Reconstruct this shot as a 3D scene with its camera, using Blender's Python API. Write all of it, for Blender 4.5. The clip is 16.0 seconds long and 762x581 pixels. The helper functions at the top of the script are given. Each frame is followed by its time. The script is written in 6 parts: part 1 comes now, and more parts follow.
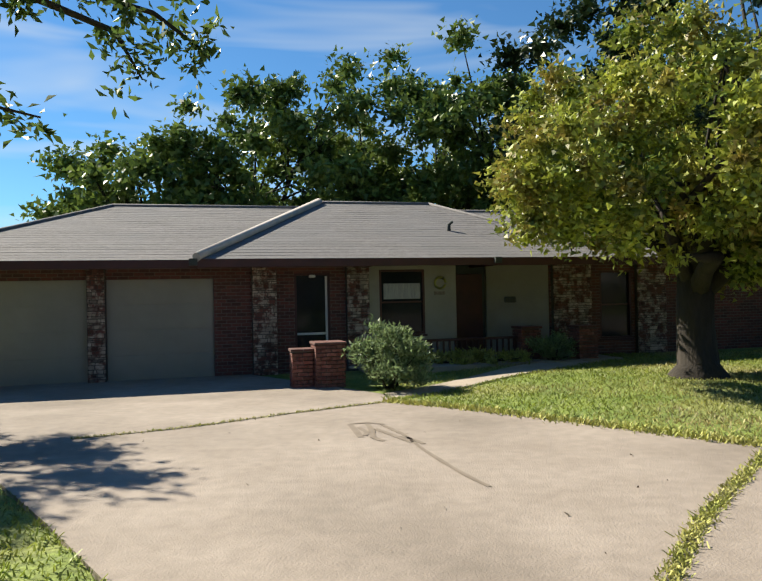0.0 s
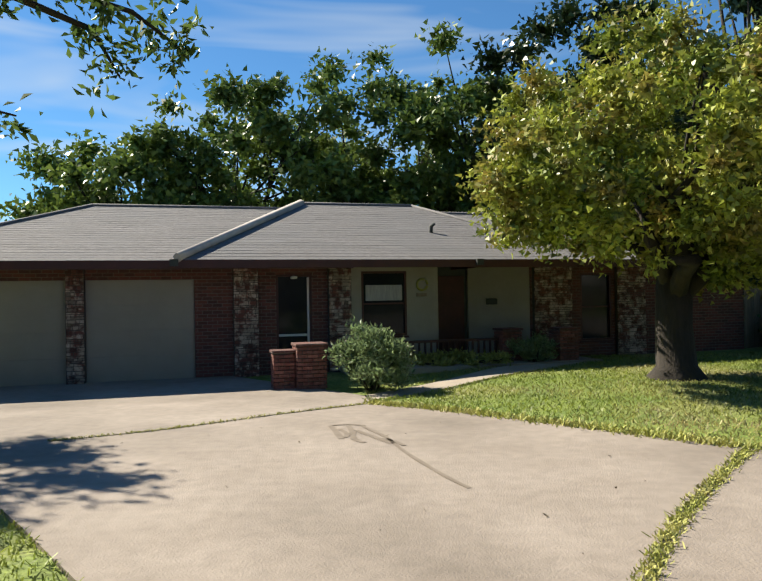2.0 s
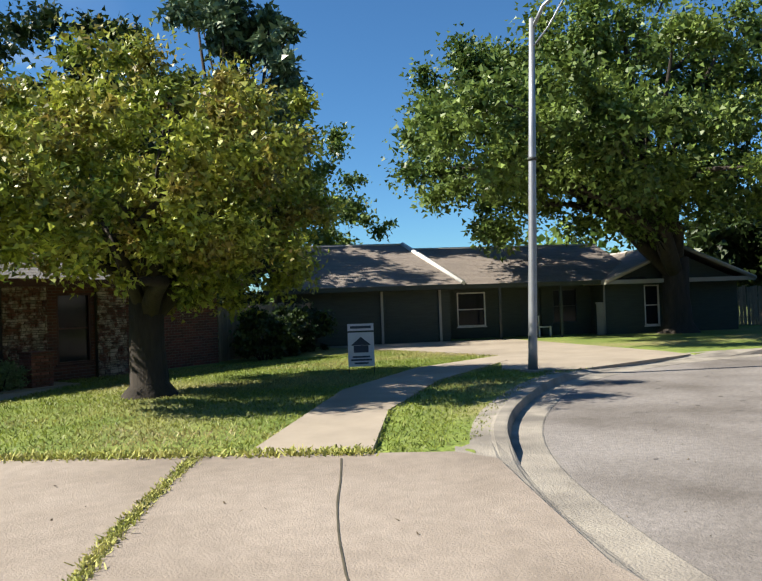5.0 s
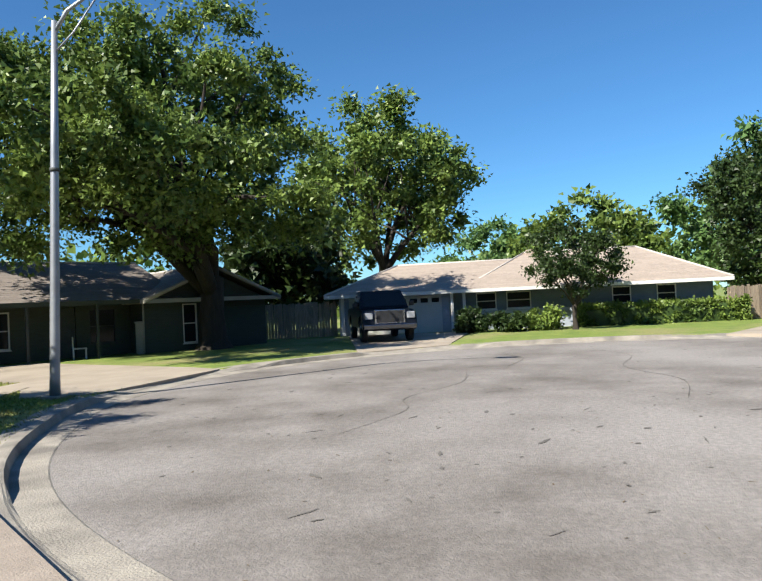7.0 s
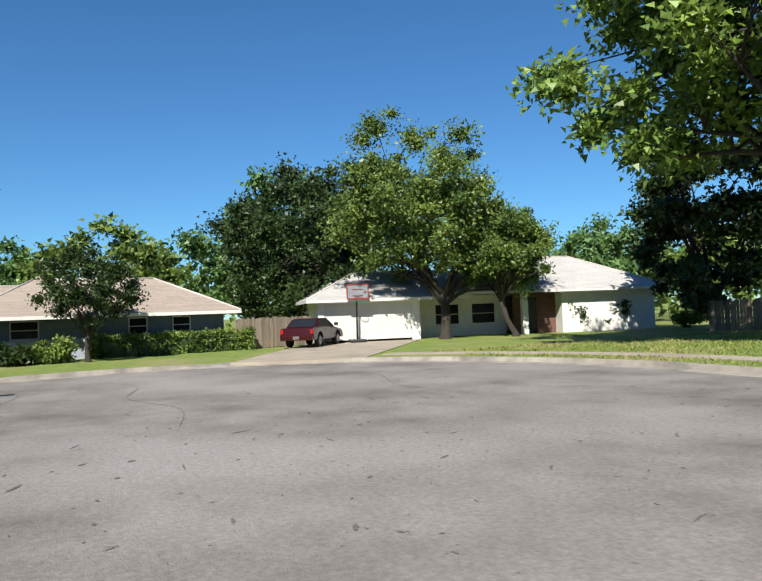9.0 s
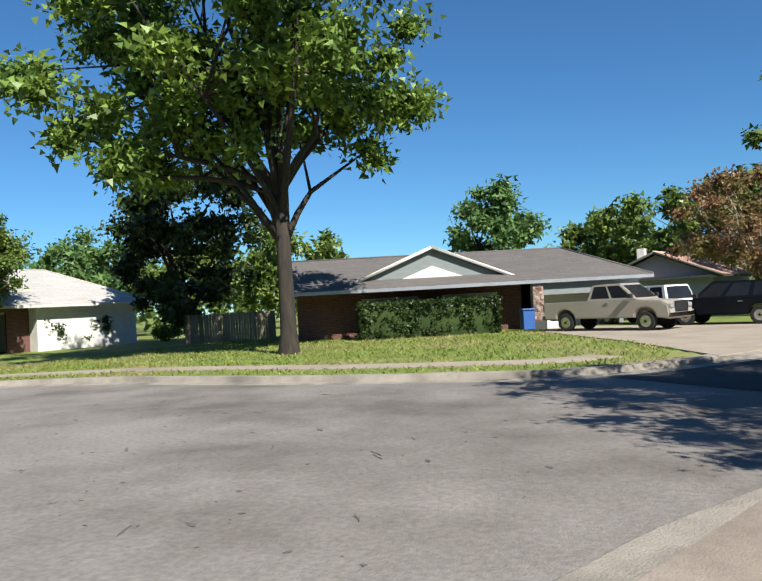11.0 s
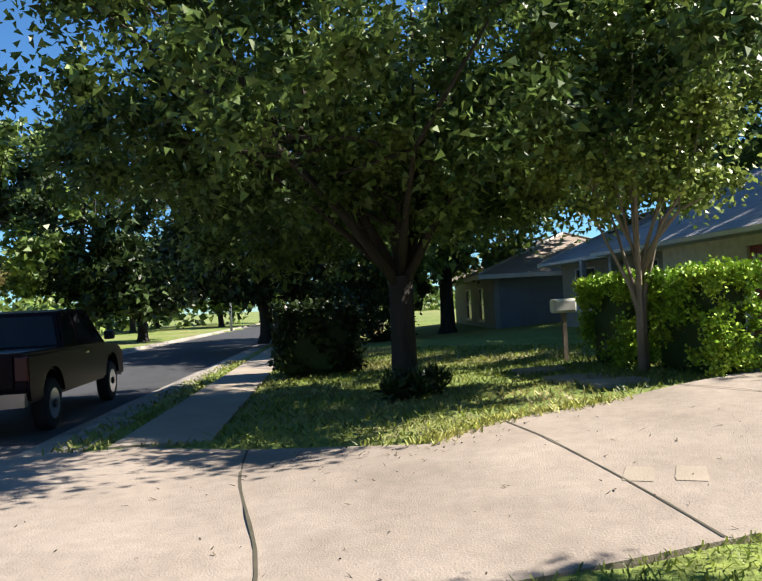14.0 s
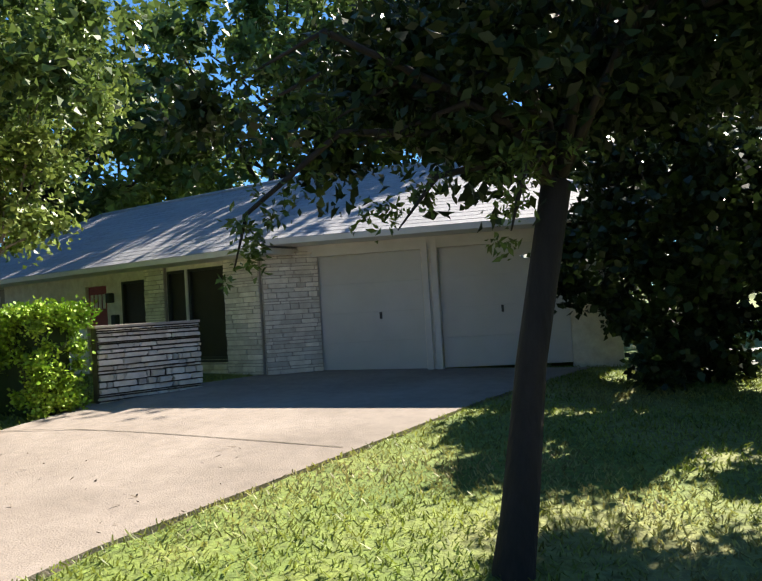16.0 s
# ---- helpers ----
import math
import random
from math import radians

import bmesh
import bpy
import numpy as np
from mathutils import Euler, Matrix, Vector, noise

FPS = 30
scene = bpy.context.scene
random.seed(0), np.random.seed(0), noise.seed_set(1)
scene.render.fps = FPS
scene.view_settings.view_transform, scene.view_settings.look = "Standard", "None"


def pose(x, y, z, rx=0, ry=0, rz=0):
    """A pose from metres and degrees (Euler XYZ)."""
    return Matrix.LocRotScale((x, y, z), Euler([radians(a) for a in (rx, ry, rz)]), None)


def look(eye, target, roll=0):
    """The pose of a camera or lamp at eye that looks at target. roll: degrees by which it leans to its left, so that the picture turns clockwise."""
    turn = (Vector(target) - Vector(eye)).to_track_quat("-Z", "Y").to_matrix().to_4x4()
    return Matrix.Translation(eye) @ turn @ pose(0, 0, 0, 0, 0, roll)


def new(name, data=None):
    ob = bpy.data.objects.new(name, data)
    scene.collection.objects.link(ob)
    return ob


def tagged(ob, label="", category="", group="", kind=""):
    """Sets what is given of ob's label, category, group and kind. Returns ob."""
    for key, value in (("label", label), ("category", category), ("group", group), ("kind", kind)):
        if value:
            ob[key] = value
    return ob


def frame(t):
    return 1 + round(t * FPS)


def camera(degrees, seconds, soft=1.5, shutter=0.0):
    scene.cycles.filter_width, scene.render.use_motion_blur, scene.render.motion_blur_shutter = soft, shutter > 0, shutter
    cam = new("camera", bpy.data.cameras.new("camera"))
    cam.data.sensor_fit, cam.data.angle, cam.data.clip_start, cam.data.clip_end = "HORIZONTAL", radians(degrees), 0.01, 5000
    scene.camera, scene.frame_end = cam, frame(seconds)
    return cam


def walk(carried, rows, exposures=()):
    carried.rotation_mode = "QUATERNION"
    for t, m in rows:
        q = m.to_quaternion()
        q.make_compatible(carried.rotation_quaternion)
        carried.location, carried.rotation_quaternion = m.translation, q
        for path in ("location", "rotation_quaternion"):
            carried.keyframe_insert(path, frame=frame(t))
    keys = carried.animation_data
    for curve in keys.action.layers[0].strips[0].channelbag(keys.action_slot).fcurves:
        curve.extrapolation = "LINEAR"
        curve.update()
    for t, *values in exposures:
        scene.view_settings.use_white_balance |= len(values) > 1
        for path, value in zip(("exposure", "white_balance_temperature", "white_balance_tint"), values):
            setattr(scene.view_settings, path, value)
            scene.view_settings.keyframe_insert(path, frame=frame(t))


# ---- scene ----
# ---- camera ----
cam = camera(56.8, 16.0, soft=1.45)
# seconds, eye, heading clockwise from +y, pitch, roll
PATH = [
    (0.0, 0.000, 0.717, 1.60, 0.00, 0.37, -1.15),
    (0.5, 0.002, 0.717, 1.60, 0.19, 0.42, -1.15),
    (1.0, 0.006, 0.717, 1.60, 0.48, 0.45, -1.05),
    (1.5, 0.011, 0.717, 1.60, 0.92, 0.46, -0.97),
    (2.0, 0.018, 0.716, 1.60, 1.40, 0.47, -0.96),
    (2.5, 0.033, 0.716, 1.60, 2.65, 0.50, -0.87),
    (3.0, 0.084, 0.712, 1.60, 6.76, 0.61, -0.75),
    (3.5, 0.173, 0.696, 1.60, 13.95, 0.79, -0.74),
    (4.0, 0.279, 0.660, 1.60, 22.90, 1.00, -1.02),
    (4.2, 0.319, 0.642, 1.60, 26.47, 1.01, -1.24),
    (6.5, 0.659, 0.282, 1.60, 66.79, 0.99, -2.76),
    (7.0, 0.695, 0.175, 1.60, 75.89, 0.99, -2.74),
    (7.5, 0.714, 0.061, 1.60, 85.10, 1.08, -2.58),
    (8.0, 0.715, -0.053, 1.60, 94.21, 1.31, -2.31),
    (8.5, 0.697, -0.167, 1.60, 103.47, 1.61, -2.13),
    (9.0, 0.659, -0.281, 1.60, 113.08, 1.85, -2.18),
    (9.2, 0.639, -0.325, 1.60, 116.94, 1.82, -2.46),
    (11.5, 0.211, -0.685, 1.60, 162.89, 1.15, -2.97),
    (12.0, 0.090, -0.711, 1.60, 172.82, 1.26, -2.76),
    (12.5, -0.040, -0.716, 1.60, 183.20, 1.13, -2.62),
    (13.0, -0.170, -0.696, 1.60, 193.74, 1.18, -2.37),
    (13.5, -0.299, -0.652, 1.60, 204.62, 1.23, -2.70),
    (14.0, -0.418, -0.582, 1.60, 215.69, 1.17, -2.91),
    (14.5, -0.526, -0.487, 1.60, 227.21, 1.11, -3.15),
    (15.0, -0.615, -0.367, 1.60, 239.18, 1.23, -3.50),
    (15.5, -0.679, -0.230, 1.60, 251.30, 1.28, -3.41),
    (16.0, -0.713, -0.076, 1.60, 263.91, 1.46, -3.48),
]
walk(cam, [(t, pose(x, y, z, 90 + p, 0, -h) @ pose(0, 0, 0, 0, 0, r)) for t, x, y, z, h, p, r in PATH],
     exposures=((0.0, 1.08, 6800, 6), (4.0, 1.1, 6750, 7), (6.3, 1.2, 6350, 8), (7.0, 1.14, 6300, 8), (9.0, 0.82, 6250, 8), (11.5, 0.86, 6280, 8),
                (12.8, 0.9, 6300, 8), (14.2, 1.5, 6550, 11), (16.0, 1.55, 6600, 11)))

# ---- world and sun ----
SUN_AZ, SUN_EL = 303.0, 42.0
world = bpy.data.worlds.new("world")
scene.world = world
world.use_nodes = True
wn, wl = world.node_tree.nodes, world.node_tree.links
sky = wn.new("ShaderNodeTexSky")
sky.sky_type = 'NISHITA'
sky.sun_disc = False
sky.sun_elevation = radians(SUN_EL)
sky.sun_rotation = radians(SUN_AZ)
sky.air_density, sky.dust_density, sky.ozone_density = 1.0, 0.0, 4.0
bg = wn["Background"]
bg.inputs["Strength"].default_value = 0.0515
# thin streaks of high cloud
coord = wn.new("ShaderNodeTexCoord")
wmap = wn.new("ShaderNodeMapping")
wmap.inputs["Rotation"].default_value = (0.0, radians(28), 0.0)
wmap.inputs["Scale"].default_value = (1.6, 1.6, 11.0)
wno = wn.new("ShaderNodeTexNoise")
wno.inputs["Scale"].default_value, wno.inputs["Detail"].default_value = 1.3, 3.0
wno.inputs["Distortion"].default_value = 0.6
wra = wn.new("ShaderNodeValToRGB")
wra.color_ramp.elements[0].position, wra.color_ramp.elements[1].position = 0.46, 0.74
wra.color_ramp.elements[1].color = (0.6, 0.6, 0.6, 1)
wmx = wn.new("ShaderNodeMixRGB")
wmx.inputs[2].default_value = (7.0, 7.6, 8.2, 1)
wl.new(coord.outputs["Generated"], wmap.inputs["Vector"])
wl.new(wmap.outputs["Vector"], wno.inputs["Vector"])
wl.new(wno.outputs["Fac"], wra.inputs["Fac"])
wdot = wn.new("ShaderNodeVectorMath")
wdot.operation = 'DOT_PRODUCT'
wdot.inputs[1].default_value = (-0.18, 0.93, 0.32)
wl.new(coord.outputs["Generated"], wdot.inputs[0])
wmr = wn.new("ShaderNodeMapRange")
wmr.inputs["From Min"].default_value, wmr.inputs["From Max"].default_value = 0.86, 0.97
wl.new(wdot.outputs["Value"], wmr.inputs["Value"])
wmu = wn.new("ShaderNodeMath")
wmu.operation = 'MULTIPLY'
wl.new(wra.outputs["Color"], wmu.inputs[0])
wl.new(wmr.outputs["Result"], wmu.inputs[1])
wl.new(wmu.outputs["Value"], wmx.inputs[0])
wti = wn.new("ShaderNodeMixRGB")
wti.blend_type = 'MULTIPLY'
wti.inputs[0].default_value = 1.0
wti.inputs[2].default_value = (0.62, 1.0, 1.26, 1)
wl.new(sky.outputs["Color"], wti.inputs[1])
wl.new(wti.outputs["Color"], wmx.inputs[1])
wl.new(wmx.outputs["Color"], bg.inputs["Color"])
sun_data = bpy.data.lights.new("sun", 'SUN')
sun_data.energy, sun_data.angle, sun_data.color = 5.0, radians(0.55), (1.0, 0.93, 0.82)
sun = new("sun", sun_data)
az, el = radians(SUN_AZ), radians(SUN_EL)
sun.matrix_world = look((40 * math.sin(az) * math.cos(el), 40 * math.cos(az) * math.cos(el), 40 * math.sin(el)), (0, 0, 0))


# ---- materials ----
def mat(name, c1, c2=None, scale=3.0, rough=0.85, bump=0.0, bscale=40.0, metal=0.0, mix=(0.35, 0.65), vary=0.0,
        stain=None, sscale=0.4, stretch=(1, 1, 1), island=0.0, world_space=True, spec=0.5, translucent=0.0, fine=None):
    """A surface with two scales of colour change, fine relief and, if asked, a change from piece to piece."""
    m = bpy.data.materials.new(name)
    m.use_nodes = True
    n, l = m.node_tree.nodes, m.node_tree.links
    b = n["Principled BSDF"]
    b.inputs["Roughness"].default_value, b.inputs["Metallic"].default_value = rough, metal
    b.inputs["Specular IOR Level"].default_value = spec
    tc = n.new("ShaderNodeTexCoord")
    geo = n.new("ShaderNodeNewGeometry")
    mp = n.new("ShaderNodeMapping")
    mp.inputs["Scale"].default_value = stretch
    l.new(geo.outputs["Position"] if world_space else tc.outputs["Object"], mp.inputs["Vector"])
    c2 = c2 or tuple(v * 0.8 for v in c1)
    no = n.new("ShaderNodeTexNoise")
    no.inputs["Scale"].default_value, no.inputs["Detail"].default_value = scale, 6.0
    no.inputs["Roughness"].default_value = 0.65
    l.new(mp.outputs["Vector"], no.inputs["Vector"])
    ra = n.new("ShaderNodeValToRGB")
    ra.color_ramp.elements[0].position, ra.color_ramp.elements[1].position = mix
    ra.color_ramp.elements[0].color, ra.color_ramp.elements[1].color = (*c1, 1), (*c2, 1)
    l.new(no.outputs["Fac"], ra.inputs["Fac"])
    col = ra.outputs["Color"]
    if stain:
        n2 = n.new("ShaderNodeTexNoise")
        n2.inputs["Scale"].default_value, n2.inputs["Detail"].default_value = sscale, 5.0
        l.new(mp.outputs["Vector"], n2.inputs["Vector"])
        r2 = n.new("ShaderNodeValToRGB")
        r2.color_ramp.elements[0].position, r2.color_ramp.elements[1].position = 0.48, 0.68
        r2.color_ramp.elements[0].color, r2.color_ramp.elements[1].color = (0, 0, 0, 1), (1, 1, 1, 1)
        l.new(n2.outputs["Fac"], r2.inputs["Fac"])
        mx = n.new("ShaderNodeMixRGB")
        mx.inputs[2].default_value = (*stain, 1)
        l.new(r2.outputs["Color"], mx.inputs[0])
        l.new(col, mx.inputs[1])
        col = mx.outputs["Color"]
    if vary or island:
        hs = n.new("ShaderNodeHueSaturation")
        src = n.new("ShaderNodeObjectInfo").outputs["Random"] if vary else geo.outputs["Random Per Island"]
        mr = n.new("ShaderNodeMapRange")
        amt = vary or island
        mr.inputs["To Min"].default_value, mr.inputs["To Max"].default_value = 1 - amt, 1 + amt
        l.new(src, mr.inputs["Value"])
        l.new(mr.outputs["Result"], hs.inputs["Value"])
        l.new(col, hs.inputs["Color"])
        col = hs.outputs["Color"]
    if fine:
        n4 = n.new("ShaderNodeTexNoise")
        n4.inputs["Scale"].default_value, n4.inputs["Detail"].default_value = fine[0], 3.0
        l.new(mp.outputs["Vector"], n4.inputs["Vector"])
        m4 = n.new("ShaderNodeMapRange")
        m4.inputs["From Min"].default_value, m4.inputs["From Max"].default_value = 0.3, 0.7
        m4.inputs["To Min"].default_value, m4.inputs["To Max"].default_value = 1 - fine[1], 1 + fine[1]
        l.new(n4.outputs["Fac"], m4.inputs["Value"])
        h4 = n.new("ShaderNodeHueSaturation")
        l.new(m4.outputs["Result"], h4.inputs["Value"])
        l.new(col, h4.inputs["Color"])
        col = h4.outputs["Color"]
    l.new(col, b.inputs["Base Color"])
    if bump:
        n3 = n.new("ShaderNodeTexNoise")
        n3.inputs["Scale"].default_value, n3.inputs["Detail"].default_value = bscale, 4.0
        l.new(mp.outputs["Vector"], n3.inputs["Vector"])
        bu = n.new("ShaderNodeBump")
        bu.inputs["Strength"].default_value, bu.inputs["Distance"].default_value = bump, 0.02
        l.new(n3.outputs["Fac"], bu.inputs["Height"])
        l.new(bu.outputs["Normal"], b.inputs["Normal"])
    if translucent:
        tr = n.new("ShaderNodeBsdfTranslucent")
        l.new(col, tr.inputs["Color"])
        ms = n.new("ShaderNodeMixShader")
        ms.inputs[0].default_value = translucent
        l.new(b.outputs[0], ms.inputs[1])
        l.new(tr.outputs[0], ms.inputs[2])
        l.new(ms.outputs[0], n["Material Output"].inputs["Surface"])
    return m


def leaf_mat(name, c1, c2, c3=None, tr=0.35):
    return mat(name, c1, c2, scale=0.55, rough=0.42, island=0.4, mix=(0.38, 0.62), stain=c3, sscale=0.3, translucent=tr, spec=0.3)


M = {}
M["grass"] = mat("grass", (0.101, 0.156, 0.021), (0.185, 0.227, 0.042), 1.2, 0.9, 0.9, 26, stain=(0.235, 0.211, 0.084), sscale=0.22, fine=(14, 0.35))
M["blade"] = mat("grass_blade", (0.122, 0.179, 0.021), (0.268, 0.297, 0.055), 1.6, 0.55, island=0.5, stain=(0.346, 0.289, 0.118), sscale=0.35, translucent=0.35)
M["weed"] = mat("weed", (0.289, 0.315, 0.060), (0.425, 0.399, 0.128), 2.0, 0.7, island=0.4, translucent=0.2)
M["asphalt"] = mat("asphalt", (0.114, 0.099, 0.087), (0.219, 0.198, 0.182), 0.42, 0.92, 0.5, 45, stain=(0.243, 0.222, 0.207), sscale=0.15, fine=(16, 0.16))
M["asphalt_new"] = mat("fresh_asphalt", (0.030, 0.031, 0.034), (0.047, 0.048, 0.051), 2.0, 0.9, 0.5, 70)
M["crack"] = mat("weathered_crack", (0.085, 0.077, 0.068), (0.135, 0.122, 0.11), 6, 0.9)
M["tar"] = mat("tar_seal", (0.06, 0.055, 0.05), (0.09, 0.085, 0.08), 6, 0.7)
M["concrete"] = mat("concrete", (0.299, 0.251, 0.208), (0.237, 0.196, 0.159), 0.7, 0.9, 0.4, 60, stain=(0.167, 0.137, 0.109), sscale=0.30, fine=(7, 0.09))
M["concrete2"] = mat("pale_concrete", (0.352, 0.296, 0.232), (0.288, 0.244, 0.192), 1.1, 0.9, 0.35, 60, stain=(0.248, 0.208, 0.160), sscale=0.45)
M["kerb"] = mat("kerb_concrete", (0.320, 0.288, 0.240), (0.240, 0.214, 0.182), 2.5, 0.9, 0.6, 40, stain=(0.160, 0.144, 0.124), sscale=1.1)
M["joint"] = mat("joint_dirt", (0.080, 0.068, 0.044), (0.048, 0.044, 0.028), 6, 0.95)
M["stain"] = mat("water_stain", (0.158, 0.125, 0.092), (0.205, 0.165, 0.125), 5, 0.75)
M["mulch"] = mat("mulch", (0.075, 0.055, 0.035), (0.13, 0.10, 0.06), 9, 0.95, 0.9, 30)
M["shingle_a"] = mat("grey_shingle", (0.131, 0.122, 0.119), (0.180, 0.171, 0.167), 9, 0.92, 0.5, 60, vary=0.0, island=0.10, stain=(0.149, 0.144, 0.144), sscale=0.5)
M["shingle_b"] = mat("brown_shingle", (0.165, 0.135, 0.115), (0.21, 0.18, 0.155), 9, 0.92, 0.5, 60, island=0.10)
M["shingle_c"] = mat("tan_shingle", (0.331, 0.270, 0.220), (0.273, 0.224, 0.187), 6, 0.92, 0.5, 60, island=0.08)
M["shingle_d"] = mat("pale_shingle", (0.423, 0.405, 0.387), (0.360, 0.347, 0.333), 6, 0.92, 0.5, 60, island=0.07)
M["shingle_e"] = mat("charcoal_shingle", (0.100, 0.090, 0.084), (0.126, 0.116, 0.110), 7, 0.92, 0.5, 60, island=0.10)
M["shingle_r"] = mat("terracotta_shingle", (0.42, 0.24, 0.17), (0.35, 0.20, 0.15), 6, 0.9, 0.4, 50, island=0.1)
# grey shingle lightened so its colour carries the grazing sun glare
M["shingle_f"] = mat("glare_pale_shingle", (0.33, 0.33, 0.34), (0.26, 0.26, 0.27), 7, 0.75, 0.4, 60, island=0.08)
M["ridge"] = mat("ridge_cap", (0.52, 0.47, 0.42), (0.42, 0.385, 0.35), 4, 0.9)
M["brick_red"] = mat("red_brick", (0.145, 0.041, 0.031), (0.230, 0.111, 0.085), 14, 0.88, 0.4, 60, vary=0.35)
M["stone_mix"] = mat("rubble_stone", (0.368, 0.296, 0.240), (0.128, 0.052, 0.040), 5.5, 0.88, 0.5, 40, vary=0.45, mix=(0.44, 0.56))
M["mortar"] = mat("mortar", (0.063, 0.052, 0.045), (0.091, 0.077, 0.063), 8, 0.95, 0.4, 60)
M["mortar_pale"] = mat("pale_mortar", (0.36, 0.32, 0.27), (0.44, 0.39, 0.33), 8, 0.95, 0.4, 60)
M["stone_white"] = mat("white_limestone", (0.80, 0.75, 0.66), (0.62, 0.56, 0.47), 6, 0.85, 0.5, 45, vary=0.2)
M["trim_red"] = mat("maroon_trim", (0.068, 0.018, 0.014), (0.048, 0.014, 0.012), 3, 0.6)
M["trim_white"] = mat("white_trim", (0.648, 0.630, 0.594), (0.558, 0.540, 0.504), 2, 0.6)
M["cream"] = mat("cream_siding", (0.306, 0.285, 0.234), (0.264, 0.242, 0.200), 2, 0.75)
M["door_beige"] = mat("beige_garage_door", (0.290, 0.264, 0.216), (0.251, 0.229, 0.189), 1.2, 0.6)
M["door_white"] = mat("white_garage_door", (0.560, 0.552, 0.520), (0.504, 0.496, 0.464), 1.2, 0.55)
M["red_door"] = mat("red_door", (0.27, 0.03, 0.025), (0.22, 0.025, 0.02), 3, 0.45)
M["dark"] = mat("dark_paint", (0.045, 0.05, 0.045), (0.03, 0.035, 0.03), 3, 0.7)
M["green_dark"] = mat("dark_green_siding", (0.043, 0.052, 0.038), (0.032, 0.038, 0.028), 2, 0.75, stretch=(1, 1, 8))
M["blue_white"] = mat("pale_blue_siding", (0.270, 0.297, 0.351), (0.324, 0.351, 0.396), 2, 0.7, stretch=(1, 1, 8))
M["blue_dark"] = mat("slate_blue_siding", (0.13, 0.16, 0.21), (0.10, 0.13, 0.17), 2, 0.7)
M["white_wall"] = mat("white_painted_brick", (0.669, 0.651, 0.616), (0.581, 0.563, 0.528), 2.5, 0.7, 0.5, 14)
M["grey_wall"] = mat("blue_grey_siding", (0.204, 0.230, 0.230), (0.170, 0.191, 0.196), 2, 0.75, stretch=(1, 1, 8))
M["screen"] = mat("solar_screen", (0.014, 0.011, 0.010), (0.022, 0.018, 0.014), 4, 0.6)
M["curtain"] = mat("white_curtain", (0.440, 0.432, 0.416), (0.288, 0.288, 0.296), 9, 0.85, stretch=(6, 6, 0.4))
M["wood"] = mat("fence_wood", (0.289, 0.230, 0.170), (0.187, 0.145, 0.106), 3, 0.9, 0.5, 20, stretch=(6, 6, 0.6), vary=0.22)
M["metal"] = mat("galvanised_steel", (0.357, 0.374, 0.399), (0.289, 0.306, 0.332), 2, 0.5, metal=0.7)
M["chrome"] = mat("chrome", (0.75, 0.75, 0.76), (0.62, 0.62, 0.64), 3, 0.18, metal=1.0)
# chrome darkened in colour to stand for a bumper in shade
M["bumper"] = mat("shade_dark_chrome", (0.26, 0.26, 0.27), (0.20, 0.20, 0.21), 3, 0.22, metal=1.0)
M["rubber"] = mat("tyre_rubber", (0.014, 0.014, 0.014), (0.024, 0.024, 0.024), 8, 0.9)
M["plastic_black"] = mat("black_plastic", (0.014, 0.014, 0.015), (0.022, 0.022, 0.023), 5, 0.5)
M["glass_dark"] = mat("dark_glass", (0.012, 0.014, 0.018), (0.02, 0.022, 0.026), 1, 0.08, spec=0.2)
M["paint_dark"] = mat("dark_plum_paint", (0.010, 0.005, 0.007), (0.013, 0.007, 0.009), 1, 0.3, spec=0.08)
M["paint_navy"] = mat("black_blue_paint", (0.006, 0.007, 0.011), (0.008, 0.009, 0.013), 1, 0.28, spec=0.18)
M["paint_silver"] = mat("champagne_paint", (0.414, 0.369, 0.315), (0.378, 0.333, 0.279), 1, 0.35, metal=0.2)
M["paint_white"] = mat("white_paint", (0.648, 0.657, 0.666), (0.594, 0.603, 0.612), 1, 0.3)
M["paint_red"] = mat("dark_red_paint", (0.033, 0.003, 0.005), (0.027, 0.002, 0.004), 1, 0.22, spec=0.5)
M["lamp_red"] = mat("tail_lamp", (0.32, 0.012, 0.012), (0.25, 0.01, 0.01), 3, 0.2)
M["lamp_dim"] = mat("unlit_tail_lamp", (0.075, 0.006, 0.007), (0.055, 0.005, 0.006), 3, 0.35)
M["lamp_white"] = mat("head_lamp", (0.30, 0.31, 0.33), (0.22, 0.23, 0.25), 3, 0.15)
M["sign_white"] = mat("sign_board", (0.72, 0.72, 0.74), (0.66, 0.66, 0.69), 3, 0.5)
M["ink"] = mat("dark_ink", (0.05, 0.06, 0.09), (0.04, 0.05, 0.07), 3, 0.6)
M["bin_blue"] = mat("blue_bin_plastic", (0.03, 0.11, 0.36), (0.025, 0.09, 0.30), 3, 0.5)
M["bark"] = mat("bark", (0.044, 0.034, 0.026), (0.022, 0.018, 0.014), 7, 0.95, 0.9, 18, stretch=(1, 1, 0.25))
M["bark_pale"] = mat("pale_bark", (0.30, 0.245, 0.19), (0.20, 0.16, 0.125), 5, 0.85, 0.4, 18, stretch=(1, 1, 0.3))
M["leaf_oak"] = leaf_mat("oak_leaf", (0.063, 0.107, 0.025), (0.172, 0.235, 0.048), tr=0.24)
